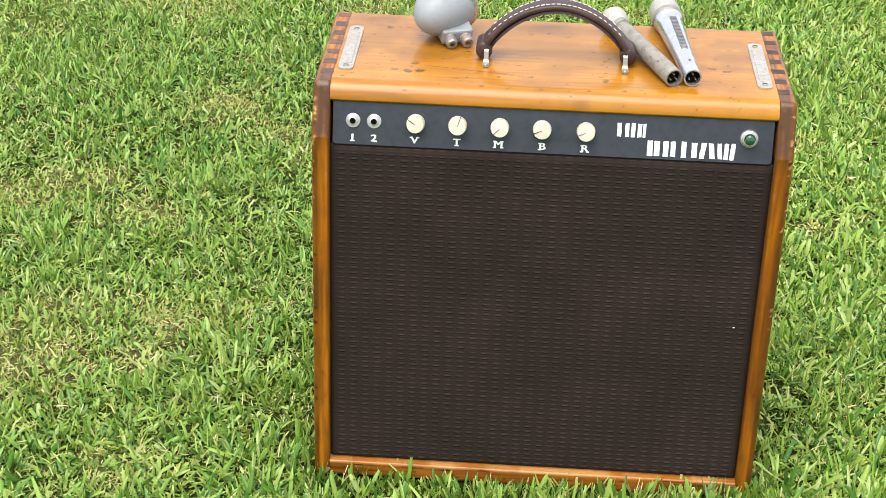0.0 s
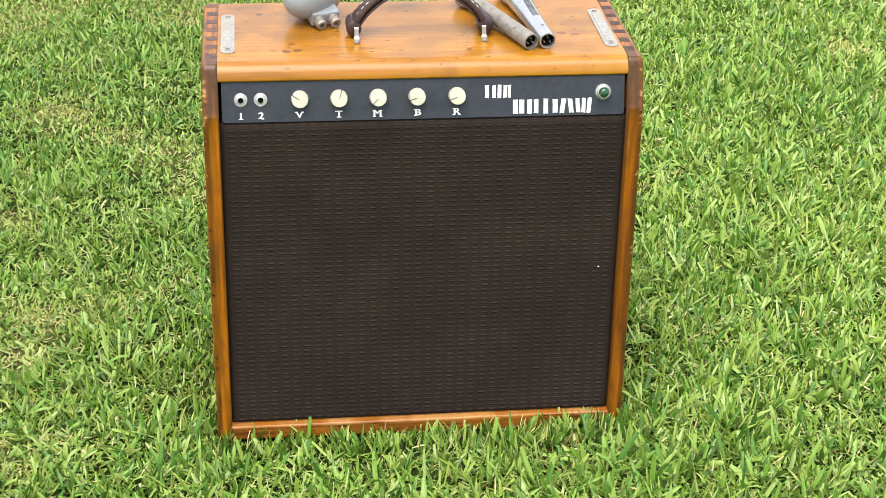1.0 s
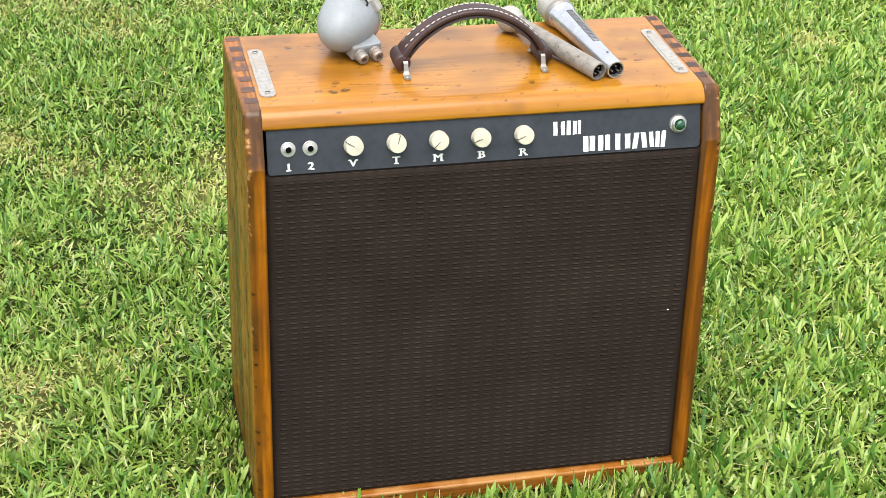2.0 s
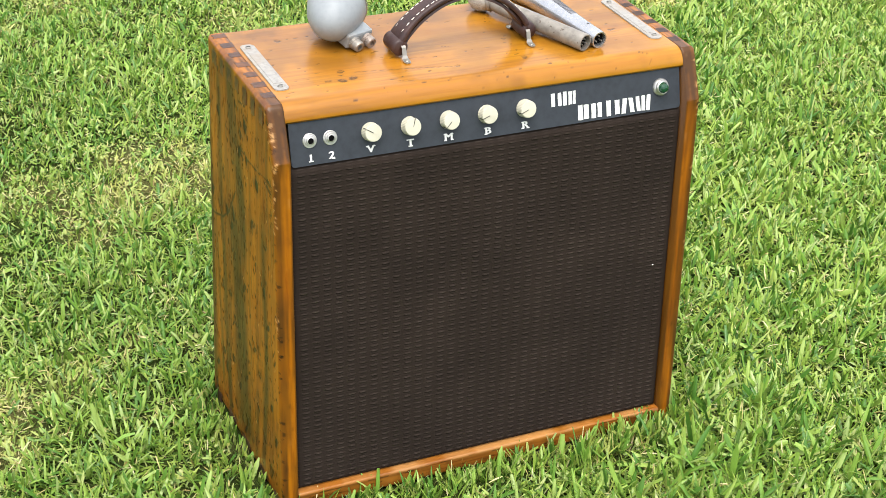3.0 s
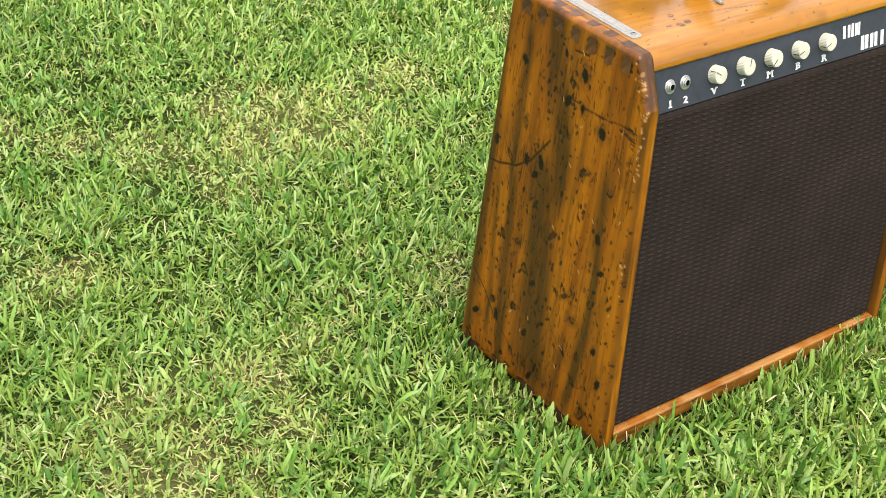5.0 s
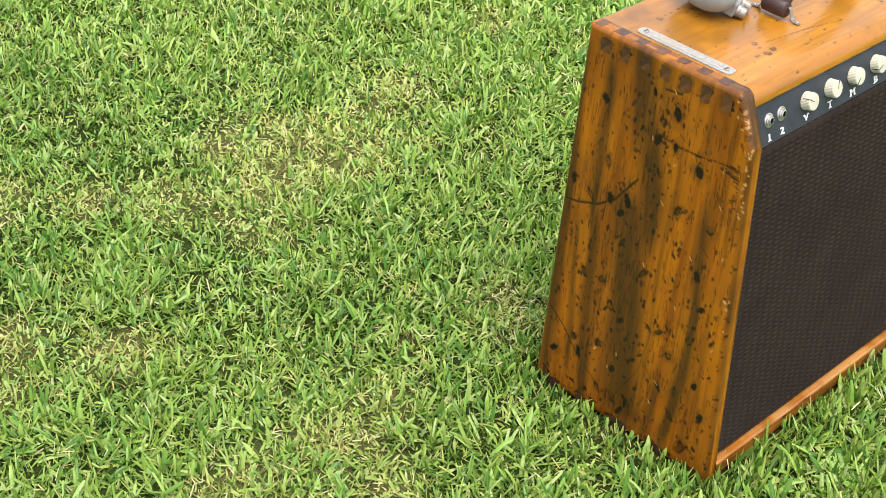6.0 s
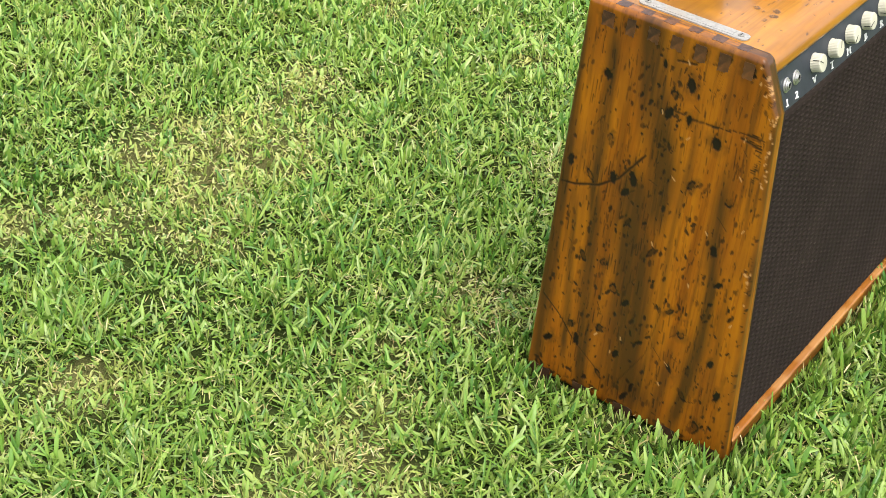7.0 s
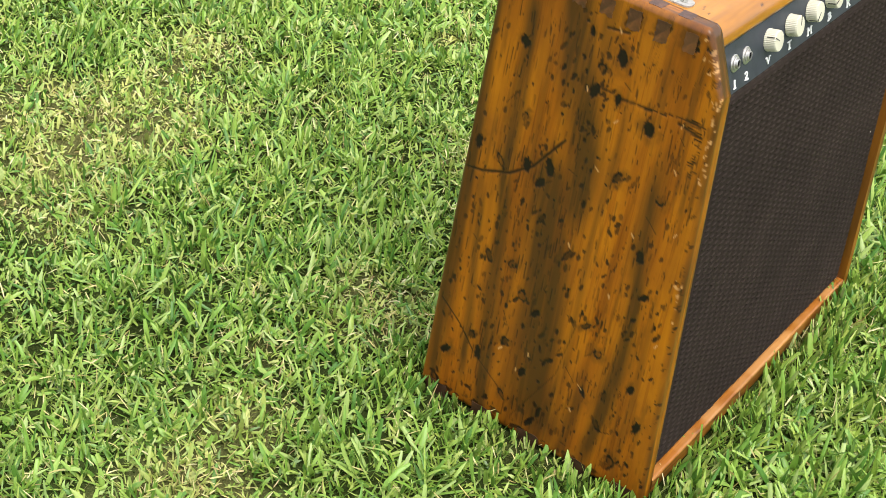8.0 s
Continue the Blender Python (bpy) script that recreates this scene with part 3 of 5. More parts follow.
# dark streaks that wander up the same panel
BANDS = [((0.02, 0.13, 0.21, 0.29, 0.36, 0.50), (0.265, 0.266, 0.267, 0.266, 0.269, 0.270), 0.0085, 1.0),
         ((0.00, 0.05, 0.16, 0.25, 0.31, 0.44, 0.49), (0.196, 0.203, 0.212, 0.217, 0.226, 0.229, 0.231), 0.0085, 0.92),
         ((0.28, 0.35, 0.40, 0.46, 0.53), (0.143, 0.145, 0.158, 0.176, 0.186), 0.0165, 1.0),
         ((0.02, 0.06, 0.13, 0.20, 0.27, 0.33), (0.138, 0.141, 0.147, 0.156, 0.168, 0.175), 0.0250, 1.0),
         ((0.02, 0.10, 0.17, 0.23, 0.29, 0.36), (0.066, 0.060, 0.055, 0.056, 0.063, 0.064), 0.0090, 0.95),
         ((0.05, 0.12, 0.19, 0.26), (0.229, 0.234, 0.241, 0.245), 0.0050, 0.8),
         ((0.38, 0.44, 0.52), (0.142, 0.148, 0.150), 0.0085, 0.6),
         ((0.00, 0.05, 0.10), (0.096, 0.093, 0.090), 0.0080, 0.75),
         ((0.02, 0.12, 0.22), (0.030, 0.031, 0.034), 0.0040, 0.55),
         ((0.10, 0.25, 0.40), (0.112, 0.116, 0.112), 0.0040, 0.6),
         ((0.15, 0.30, 0.45), (0.193, 0.198, 0.202), 0.0035, 0.5)]


def side_wear(Y, Z, marked, seed):
    rng = random.Random(seed)
    stain = np.zeros(Y.shape)
    ink = np.zeros(Y.shape)
    chip = np.zeros(Y.shape)
    wob = (fbm(Z * 7 + seed, Y * 3, seed, 3) - 0.5) * 0.022
    yy = Y + wob + 0.012 * np.sin(Z * 9 + seed)
    # stained bands that wander up the grain: heights, depths there, half width, strength
    for zs, ys, w, a in BANDS:
        c = np.interp(Z, zs, ys)
        rag = fbm(yy * 110 + w * 900, Z * 5, seed + 4, 4)
        ends = np.clip((Z - zs[0] + 0.045) / 0.06, 0, 1) * np.clip((zs[-1] + 0.045 - Z) / 0.06, 0, 1)
        wide = w * (0.85 + 0.85 * fbm(Z * 11 + w * 500, Y * 2, seed + 6, 2))
        stain = np.maximum(stain, a * ends * np.exp(-(np.abs(Y + 0.5 * wob - c) / wide) ** 2.4) * (0.62 + 0.62 * rag))
    cloud = fbm(Y * 16, Z * 9, seed + 20, 4)
    comb = np.clip((fbm(yy * 62, Z * 4, seed + 70, 4) - 0.28) * 2.6, 0, 1)
    stain = np.maximum(stain, 0.30 * comb * np.clip((fbm(Y * 20, Z * 3, seed + 71, 3) - 0.38) * 4, 0, 1))
    # darker over the lowest two centimetres
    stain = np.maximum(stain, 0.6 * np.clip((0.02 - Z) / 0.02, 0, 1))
    streak = fbm(Y * 240, Z * 11, seed + 40, 4)
    stain = np.maximum(stain, np.clip((streak - 0.55) * 3.0, 0, 0.45))
    fibre = fbm(Y * 620, Z * 26, seed + 44, 3)
    ink = np.maximum(ink, np.clip((fibre - 0.76) * 8, 0, 0.75) * (0.3 + cloud))
    if marked:
        for y, z in MARKS:
            a, b = rng.uniform(0.0023, 0.0050), rng.uniform(0.0044, 0.0082)
            ang = rng.uniform(-0.9, 0.9)
            full = 1.0 * blot(Y, Z, y, z, a * 1.15, b * 1.1, ang, rng.uniform(0, 50), 0.42, 0.25)
            # bruises, some with a paler middle painted in as the reflection they hold
            dent_glint = blot(Y, Z, y + rng.uniform(-0.0012, 0.0012), z + rng.uniform(-0.002, 0.002), a * 0.75, b * 0.7, ang, rng.uniform(0, 50), 0.5)
            ink = np.maximum(ink, full - dent_glint * rng.choice((0.0, 0.0, 0.3, 0.6, 0.75)))
            stain = np.maximum(stain, 0.55 * blot(Y, Z, y, z, a * 2.4, b * 2.0, ang, rng.uniform(0, 50), 0.7, 1.0))
        ink = np.maximum(ink, 0.95 * stroke(Y, Z, [(0.273, 0.285), (0.250, 0.2885), (0.2186, 0.300), (0.195, 0.319), (0.176, 0.348), (0.167, 0.3615)], 0.0016, 2))
        ink = np.maximum(ink, 0.9 * stroke(Y, Z, [(0.268, 0.121), (0.24, 0.099), (0.219, 0.075)], 0.0011, 3))
        ink = np.maximum(ink, 0.6 * stroke(Y, Z, [(0.21, 0.068), (0.182, 0.048)], 0.0009, 4))
        # a broken row of dents that ends in chatter marks by the front
        for k in range(15):
            y = 0.150 - 0.0078 * k
            z = 0.431 - 0.004 * math.sin(k * 0.35) + rng.uniform(-0.001, 0.001)
            w = 0.0017 if k < 8 else 0.0009
            ink = np.maximum(ink, rng.uniform(0.7, 1.0) * stroke(Y, Z, [(y, z), (y - rng.uniform(0.003, 0.008), z + rng.uniform(-0.0006, 0.001))], w, k))
        for k in range(22):
            z = 0.436 - 0.0026 * k + rng.uniform(-0.001, 0.001)
            y = float(front_y(z)) + rng.uniform(0.010, 0.016)
            l = rng.uniform(0.003, 0.016) * (1.0 if k < 7 else 0.35)
            ink = np.maximum(ink, rng.uniform(0.6, 1.0) * stroke(Y, Z, [(y, z), (y + l, z + 0.1 * l)], rng.uniform(0.0006, 0.0012), k))
        ink = np.maximum(ink, 0.9 * stroke(Y, Z, [(0.06, 0.428), (0.036, 0.424)], 0.0018, 6))
        ink = np.maximum(ink, 0.9 * stroke(Y, Z, [(0.150, 0.489), (0.128, 0.492)], 0.0014, 7))
        ink = np.maximum(ink, 0.5 * stroke(Y, Z, [(0.16, 0.02), (0.12, 0.10), (0.11, 0.17)], 0.0007, 8))
    for _ in range(300):
        y, z = rng.uniform(0.01, 0.265), rng.uniform(0.02, 0.50)
        s = rng.choice((0.0009, 0.0012, 0.0016, 0.0022))
        ink = np.maximum(ink, rng.uniform(0.5, 0.95) * blot(Y, Z, y, z, s, s * rng.uniform(1.0, 2.6), rng.uniform(-0.5, 0.5), rng.uniform(0, 50)))
    for _ in range(75 if marked else 8):
        y, z = rng.uniform(0.015, 0.262), rng.uniform(0.015, 0.30)
        a = rng.uniform(0.0012, 0.0026)
        ink = np.maximum(ink, rng.uniform(0.75, 1.0) * blot(Y, Z, y, z, a, a * rng.uniform(1.1, 2.4), rng.uniform(-1.0, 1.0), rng.uniform(0, 50), 0.55))
    for _ in range(60 if marked else 12):
        y, z = rng.gauss(0.148, 0.022), rng.uniform(0.33, 0.50)
        ink = np.maximum(ink, rng.uniform(0.6, 1.0) * blot(Y, Z, y, z, rng.uniform(0.0008, 0.0022), rng.uniform(0.001, 0.0035), rng.uniform(-0.9, 0.9), rng.uniform(0, 50), 0.6))
    for _ in range(420):
        y, z, l = rng.uniform(0.012, 0.262), rng.uniform(0.01, 0.49), rng.uniform(0.002, 0.010)
        ink = np.maximum(ink, rng.uniform(0.35, 0.8) * stroke(Y, Z, [(y, z), (y + rng.gauss(0, 0.0005), z + l)], rng.choice((0.0004, 0.0005, 0.0007)), 13))
    for _ in range(420):
        c = rng.choice((0.262, 0.224, 0.165, 0.155, 0.06, 0.04, 0.1, 0.2))
        y, z, l = c + rng.gauss(0, 0.014), rng.uniform(0.01, 0.48), rng.uniform(0.004, 0.022)
        ink = np.maximum(ink, rng.uniform(0.4, 0.85) * stroke(Y, Z, [(y, z), (y + rng.gauss(0, 0.0008), z + l)], rng.choice((0.0004, 0.0006, 0.0008)), 12))
    for _ in range(26):
        y, z = rng.uniform(0.02, 0.25), rng.uniform(0.03, 0.48)
        l, a = rng.uniform(0.006, 0.02), rng.uniform(-1.3, 1.3)
        ink = np.maximum(ink, 0.7 * stroke(Y, Z, [(y, z), (y + l * math.sin(a), z + l * math.cos(a))], 0.0006, 9))
    for _ in range(16):
        y, z = rng.uniform(0.02, 0.20), rng.uniform(0.03, 0.49)
        chip = np.maximum(chip, 0.9 * stroke(Y, Z, [(y, z), (y + rng.uniform(-0.005, 0.005), z + 0.004)], 0.0007, 10))
    for _ in range(46):
        z = rng.choice((0.505, 0.49, 0.455, 0.40, 0.25)) + rng.gauss(0, 0.012)
        y = float(front_y(z)) + abs(rng.gauss(0.003, 0.004))
        chip = np.maximum(chip, rng.uniform(0.4, 0.95) * blot(Y, Z, y, z, rng.uniform(0.0005, 0.0014), rng.uniform(0.0008, 0.0026), rng.uniform(-0.8, 0.8), rng.uniform(0, 50), 1.1))
    stain = np.clip(1.08 * stain + 0.10 * np.clip((fbm(Y * 9, Z * 5, seed + 90, 4) - 0.35) * 3, 0, 1), 0, 1)
    # darker worn arrises along the front and the top
    d = Y - front_y(Z)
    stain = np.maximum(stain, 0.75 * np.clip(1.3 - d / 0.006, 0, 1) * (0.6 + 0.8 * fbm(Z * 16, Y * 90, seed + 60, 3)))
    stain = np.maximum(stain, 0.75 * np.clip((Z - TOP + 0.012) / 0.008, 0, 1) * fbm(Y * 60, Z * 60, seed + 61, 3))
    # dark, handled upper front corner
    d = np.hypot(np.maximum(Y - front_y(Z), 0), 0 * Z)
    stain = np.maximum(stain, 0.85 * np.clip(1 - d / 0.010, 0, 1) * np.clip((Z - 0.44) / 0.03, 0, 1))
    for k in range(7):
        for _ in range(5):
            y, z = 0.0694 + 0.0286 * k + rng.choice((-0.007, 0.007, 0)) + rng.gauss(0, 0.0012), TOP - 0.027 + rng.uniform(-0.003, 0.014)
            ink = np.maximum(ink, rng.uniform(0.5, 1.0) * blot(Y, Z, y, z, rng.uniform(0.0008, 0.0028), rng.uniform(0.001, 0.004), rng.uniform(-0.6, 0.6), rng.uniform(0, 50), 0.8))
        stain = np.maximum(stain, 0.8 * blot(Y, Z, 0.0694 + 0.0286 * k + rng.gauss(0, 0.003), TOP - 0.015, 0.010, 0.013, 0, rng.uniform(0, 50), 0.7, 0.9))
    for k in range(40):
        ink = np.maximum(ink, rng.uniform(0.4, 1.0) * blot(Y, Z, rng.uniform(0.02, 0.27), abs(rng.gauss(0, 0.012)) + 0.003, rng.uniform(0.001, 0.007), rng.uniform(0.001, 0.004), rng.uniform(-0.3, 0.3), rng.uniform(0, 50), 0.8))
    rimless = np.clip((np.minimum(Y - front_y(Z), back_y(Z) - Y) - 0.002) / 0.004, 0, 1)
    ink = ink * rimless
    for _ in range(60):
        z = rng.uniform(0.02, 0.52)
        y = float(front_y(z)) + rng.uniform(0.0008, 0.006)
        ink = np.maximum(ink, rng.uniform(0.5, 1.0) * blot(Y, Z, y, z, rng.uniform(0.0008, 0.0016), rng.uniform(0.0006, 0.0022), rng.uniform(-0.5, 0.5), rng.uniform(0, 50), 0.8))
    stain = np.clip(stain * (0.68 + 0.66 * fbm(Y * 300, Z * 13, seed + 95, 3)), 0, 1)
    return np.stack([stain, ink, chip], -1)


def ragged_end(wy, wz, thick, rng, rag):
    """The end of a finger, its outline splintered."""
    bm = bmesh.new()
    ring = []
    for k in range(6):
        ring.append((-0.5 + k / 6, -0.5))
    for k in range(6):
        ring.append((0.5, -0.5 + k / 6))
    for k in range(6):
        ring.append((0.5 - k / 6, 0.5))
    for k in range(6):
        ring.append((-0.5, 0.5 - k / 6))
    ring = [(u * wy + rng.gauss(0, rag * 0.45), v * wz + rng.gauss(0, rag * (1.0 if v < 0 else 0.4))) for u, v in ring]
    a = [bm.verts.new((-thick / 2, u, v)) for u, v in ring]
    b = [bm.verts.new((thick / 2, u, v)) for u, v in ring]
    bm.faces.new(a[::-1])
    bm.faces.new(b)
    for k in range(len(a)):
        l = (k + 1) % len(a)
        bm.faces.new((a[k], a[l], b[l], b[k]))
    return bm


def side_panel(parent, sign):
    """One board, its outer face and rounded arrises in one sheet, with dents pressed in."""
    r = 0.006
    e = r * (1 - np.cos(np.linspace(0, math.pi / 2, 6)))
    vz = np.concatenate([e[:-1], np.linspace(r, TOP - r, 372), (TOP - e[::-1])[1:]])
    us = np.linspace(0, 1, 196)
    Z = np.repeat(vz[:, None], len(us) + 10, 1)
    F, B = front_y(vz), back_y(vz)
    round_top = np.clip((vz - (TOP - 0.008)) / 0.008, 0, 1)
    F = F + 0.004 * round_top ** 3
    Y = np.empty_like(Z)
    for i, z in enumerate(vz):
        Y[i] = np.concatenate([F[i] + e[:-1], np.linspace(F[i] + r, B[i] - r, len(us)), (B[i] - e[::-1])[1:]])
    df = np.minimum(np.minimum(Y - F[:, None], B[:, None] - Y), np.minimum(Z, TOP - Z))
    d = np.clip(df, 0, r)
    depth = r - np.sqrt(np.maximum(r * r - (r - d) ** 2, 0))
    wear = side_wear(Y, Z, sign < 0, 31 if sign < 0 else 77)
    dent = 0.0006 * wear[..., 1] + 0.0005 * (fbm(Y * 40, Z * 12, 8, 3) - 0.5)
    X = -HW + depth + dent
    co = np.stack([X * (1 if sign < 0 else -1), Y, Z], -1)
    # wrap the rim round to the inner face
    n, m = co.shape[:2]
    rim = [(0, j) for j in range(m)] + [(i, m - 1) for i in range(1, n)] + [(n - 1, j) for j in range(m - 2, -1, -1)] + [(i, 0) for i in range(n - 2, 0, -1)]
    me = grid_mesh("side_panel", co, wear)
    bm = bmesh.new()
    bm.from_mesh(me)
    bm.verts.ensure_lookup_table()
    lay = bm.verts.layers.float_color["wear"]
    ring = [bm.verts[i * m + j] for i, j in rim]
    back = []
    last = ring
    for t in (0.2, 0.4, 0.6, 0.8):
        row = []
        for v in ring:
            q = bm.verts.new((v.co.x + t * ((-HW + TH) * (1 if sign < 0 else -1) - v.co.x), v.co.y, v.co.z))
            g = float(fbm(np.float64(v.co.z * 7 + v.co.y * 20), np.float64(t * 14), 81, 4))
            c = float(fbm(np.float64(v.co.z * 60), np.float64(t * 5 + v.co.y * 60), 82, 3))
            corner = 0.8 * min(1, max(0, (v.co.z - KNEE + 0.02) / 0.035)) if v.co.y < 0.08 else 0.0
            q[lay] = (min(1, max(0, (g - 0.40) * 3.2) * 0.8 + corner), max(0, (c - 0.70) * 4) * 0.6, max(0, (0.27 - c) * 5) * 0.2, 1)
            row.append(q)
        for k in range(len(ring)):
            l = (k + 1) % len(ring)
            bm.faces.new((last[k], last[l], row[l], row[k]))
        last = row
    for v in ring:
        q = bm.verts.new(((-HW + TH) * (1 if sign < 0 else -1), v.co.y, v.co.z))
        v[lay] = (v[lay][0], 0, 0.15 * v[lay][2], 1)
        k = 0.95 if v.co.z > KNEE and v.co.y < 0.08 else 0.55 + 0.4 * float(fbm(np.float64(v.co.z * 9), np.float64(v.co.y * 9), 66, 2))
        q[lay] = (k, 0, 0, 1)
        back.append(q)
    for k in range(len(ring)):
        l = (k + 1) % len(ring)
        bm.faces.new((last[k], last[l], back[l], back[k]))
    bm.faces.new(back)
    bpy.data.meshes.remove(me)
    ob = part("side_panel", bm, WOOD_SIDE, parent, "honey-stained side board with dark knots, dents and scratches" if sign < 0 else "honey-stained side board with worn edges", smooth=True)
    # end grain of the top board's fingers, showing through the side
    rng = random.Random(8 + sign)
    for k in range(7):
        y = 0.0694 + 0.0286 * k
        m = Matrix.Translation((sign * (HW - 0.0004), y, TOP - 0.0178 + rng.uniform(-0.001, 0.001)))
        part("finger_joint", ragged_end(0.0135 + rng.uniform(-0.002, 0.002), 0.0185 + rng.uniform(-0.003, 0.003), 0.0012, rng, 0.0009), END_GRAIN, ob).matrix_local = m
    for k in range(5):
        y = 0.255 - 0.0603 * k
        m = Matrix.Translation((sign * (HW - 0.0004), y, 0.0030))
        part("finger_joint", ragged_end(0.026, 0.017, 0.0012, rng, 0.0018), BURNT, ob).matrix_local = m
    return ob


def top_wear(X, Y):
    rng = random.Random(5)
    stain, ink, chip = np.zeros(X.shape), np.zeros(X.shape), np.zeros(X.shape)
    streak = fbm(X * 10, Y * 260, 91, 4)
    stain = np.maximum(stain, np.clip((streak - 0.55) * 2.0, 0, 0.26))
    cloud = fbm(X * 14, Y * 20, 17, 4)
    stain = np.maximum(stain, np.clip((cloud - 0.52) * 2.2, 0, 0.42))
    for x, y in ((-0.165, 0.118), (-0.172, 0.094), (-0.158, 0.097), (-0.188, 0.098), (-0.028, 0.092), (0.205, 0.135), (0.188, 0.14), (-0.15, 0.22), (0.06, 0.09), (-0.205, 0.225)):
        # dark dent with a lighter middle, a reflection put into the colour
        full = blot(X, Y, x, y, rng.uniform(0.003, 0.006), rng.uniform(0.0025, 0.004), rng.uniform(-0.3, 0.3), rng.uniform(0, 50), 0.5)
        ink = np.maximum(ink, 0.75 * full - 0.45 * blot(X, Y, x, y + 0.001, 0.003, 0.0015, 0, 4))
    for x, y, a, b, k in ((-0.10, 0.20, 0.09, 0.035, 0.5), (0.12, 0.16, 0.06, 0.05, 0.45), (0.02, 0.24, 0.16, 0.02, 0.55), (-0.22, 0.25, 0.03, 0.02, 0.5), (0.20, 0.09, 0.05, 0.02, 0.3)):
        stain = np.maximum(stain, 1.25 * k * blot(X, Y, x, y, a, b, 0.05, 20 * k, 0.8, 1.5) * (0.3 + 1.0 * cloud))
    for _ in range(14):
        x, y, l = rng.uniform(-0.25, 0.25), rng.uniform(0.07, 0.26), rng.uniform(0.006, 0.03)
        ink = np.maximum(ink, rng.uniform(0.3, 0.7) * stroke(X, Y, [(x, y), (x + l, y + rng.gauss(0, 0.003))], 0.0006, 5))
    ink = np.maximum(ink, 0.6 * stroke(X, Y, [(-0.15, 0.112), (-0.09, 0.103), (-0.035, 0.092)], 0.0007, 3))
    for _ in range(105):
        x, y = rng.uniform(-0.25, 0.25), rng.uniform(0.06, 0.26)
        ink = np.maximum(ink, rng.uniform(0.45, 0.95) * blot(X, Y, x, y, rng.uniform(0.001, 0.004), rng.uniform(0.0006, 0.0012), rng.uniform(-0.3, 0.3), rng.uniform(0, 50)))
    for _ in range(22):
        x, y = rng.choice((-0.16, -0.03, 0.02, 0.10, 0.2)) + rng.gauss(0, 0.03), rng.uniform(0.048, 0.064)
        ink = np.maximum(ink, rng.uniform(0.3, 0.8) * blot(X, Y, x, y, rng.uniform(0.0008, 0.003), rng.uniform(0.0004, 0.0007), rng.gauss(0, 0.25), rng.uniform(0, 50), 0.7))
    return np.stack([stain, ink, chip], -1)


def top_panel(parent):
    """Top board with its broad rounded nose, between the two sides."""
    prof = [(0.0485, 0.5035), (0.047, 0.5055)]
    cy, cz, r = 0.0665, TOP - 0.0205, 0.0205
    for k in range(15):
        a = math.pi - (math.pi / 2) * k / 14
        prof.append((cy + r * math.cos(a) * 0.98, cz + r * math.sin(a)))
    for y in np.linspace(0.069, 0.266, 130):
        prof.append((y, TOP))
    for k in range(1, 6):
        a = math.pi / 2 * (1 - k / 5)
        prof.append((0.266 + 0.004 * math.cos(a), TOP - 0.004 + 0.004 * math.sin(a)))
    prof += [(0.270, TOP - TH), (0.0485, TOP - TH), (0.0485, 0.5035)]
    prof = np.array(prof)
    xs = np.linspace(-HW + TH, HW - TH, 340)
    X = np.repeat(xs[:, None], len(prof), 1)
    Y = np.repeat(prof[None, :, 0], len(xs), 0)
    Zp = np.repeat(prof[None, :, 1], len(xs), 0)
    wear = top_wear(X, Y)
    Zp = Zp - 0.0005 * wear[..., 1] * (Zp > 0.515)
    me = grid_mesh("top_panel", np.stack([X, Y, Zp], -1), wear)
    ob = link("top_panel", me, WOOD_TOP, parent, "glossy amber pine top board with a rounded nose", smooth=True)
    rng = random.Random(19)
    for s in (-1, 1):
        for k in range(7):
            bm = ragged_end(0.0128 + rng.uniform(-0.0015, 0.0015), 0.0150 + rng.uniform(-0.002, 0.0015), 0.0012, rng, 0.0006)
            bmesh.ops.transform(bm, matrix=pose(s * (HW - 0.0128), 0.0835 + 0.0293 * k, TOP - 0.0004, 0, 90, 0), verts=bm.verts)
            part("finger_joint", bm, END_GRAIN if s < 0 else BURNT, ob)
    return ob


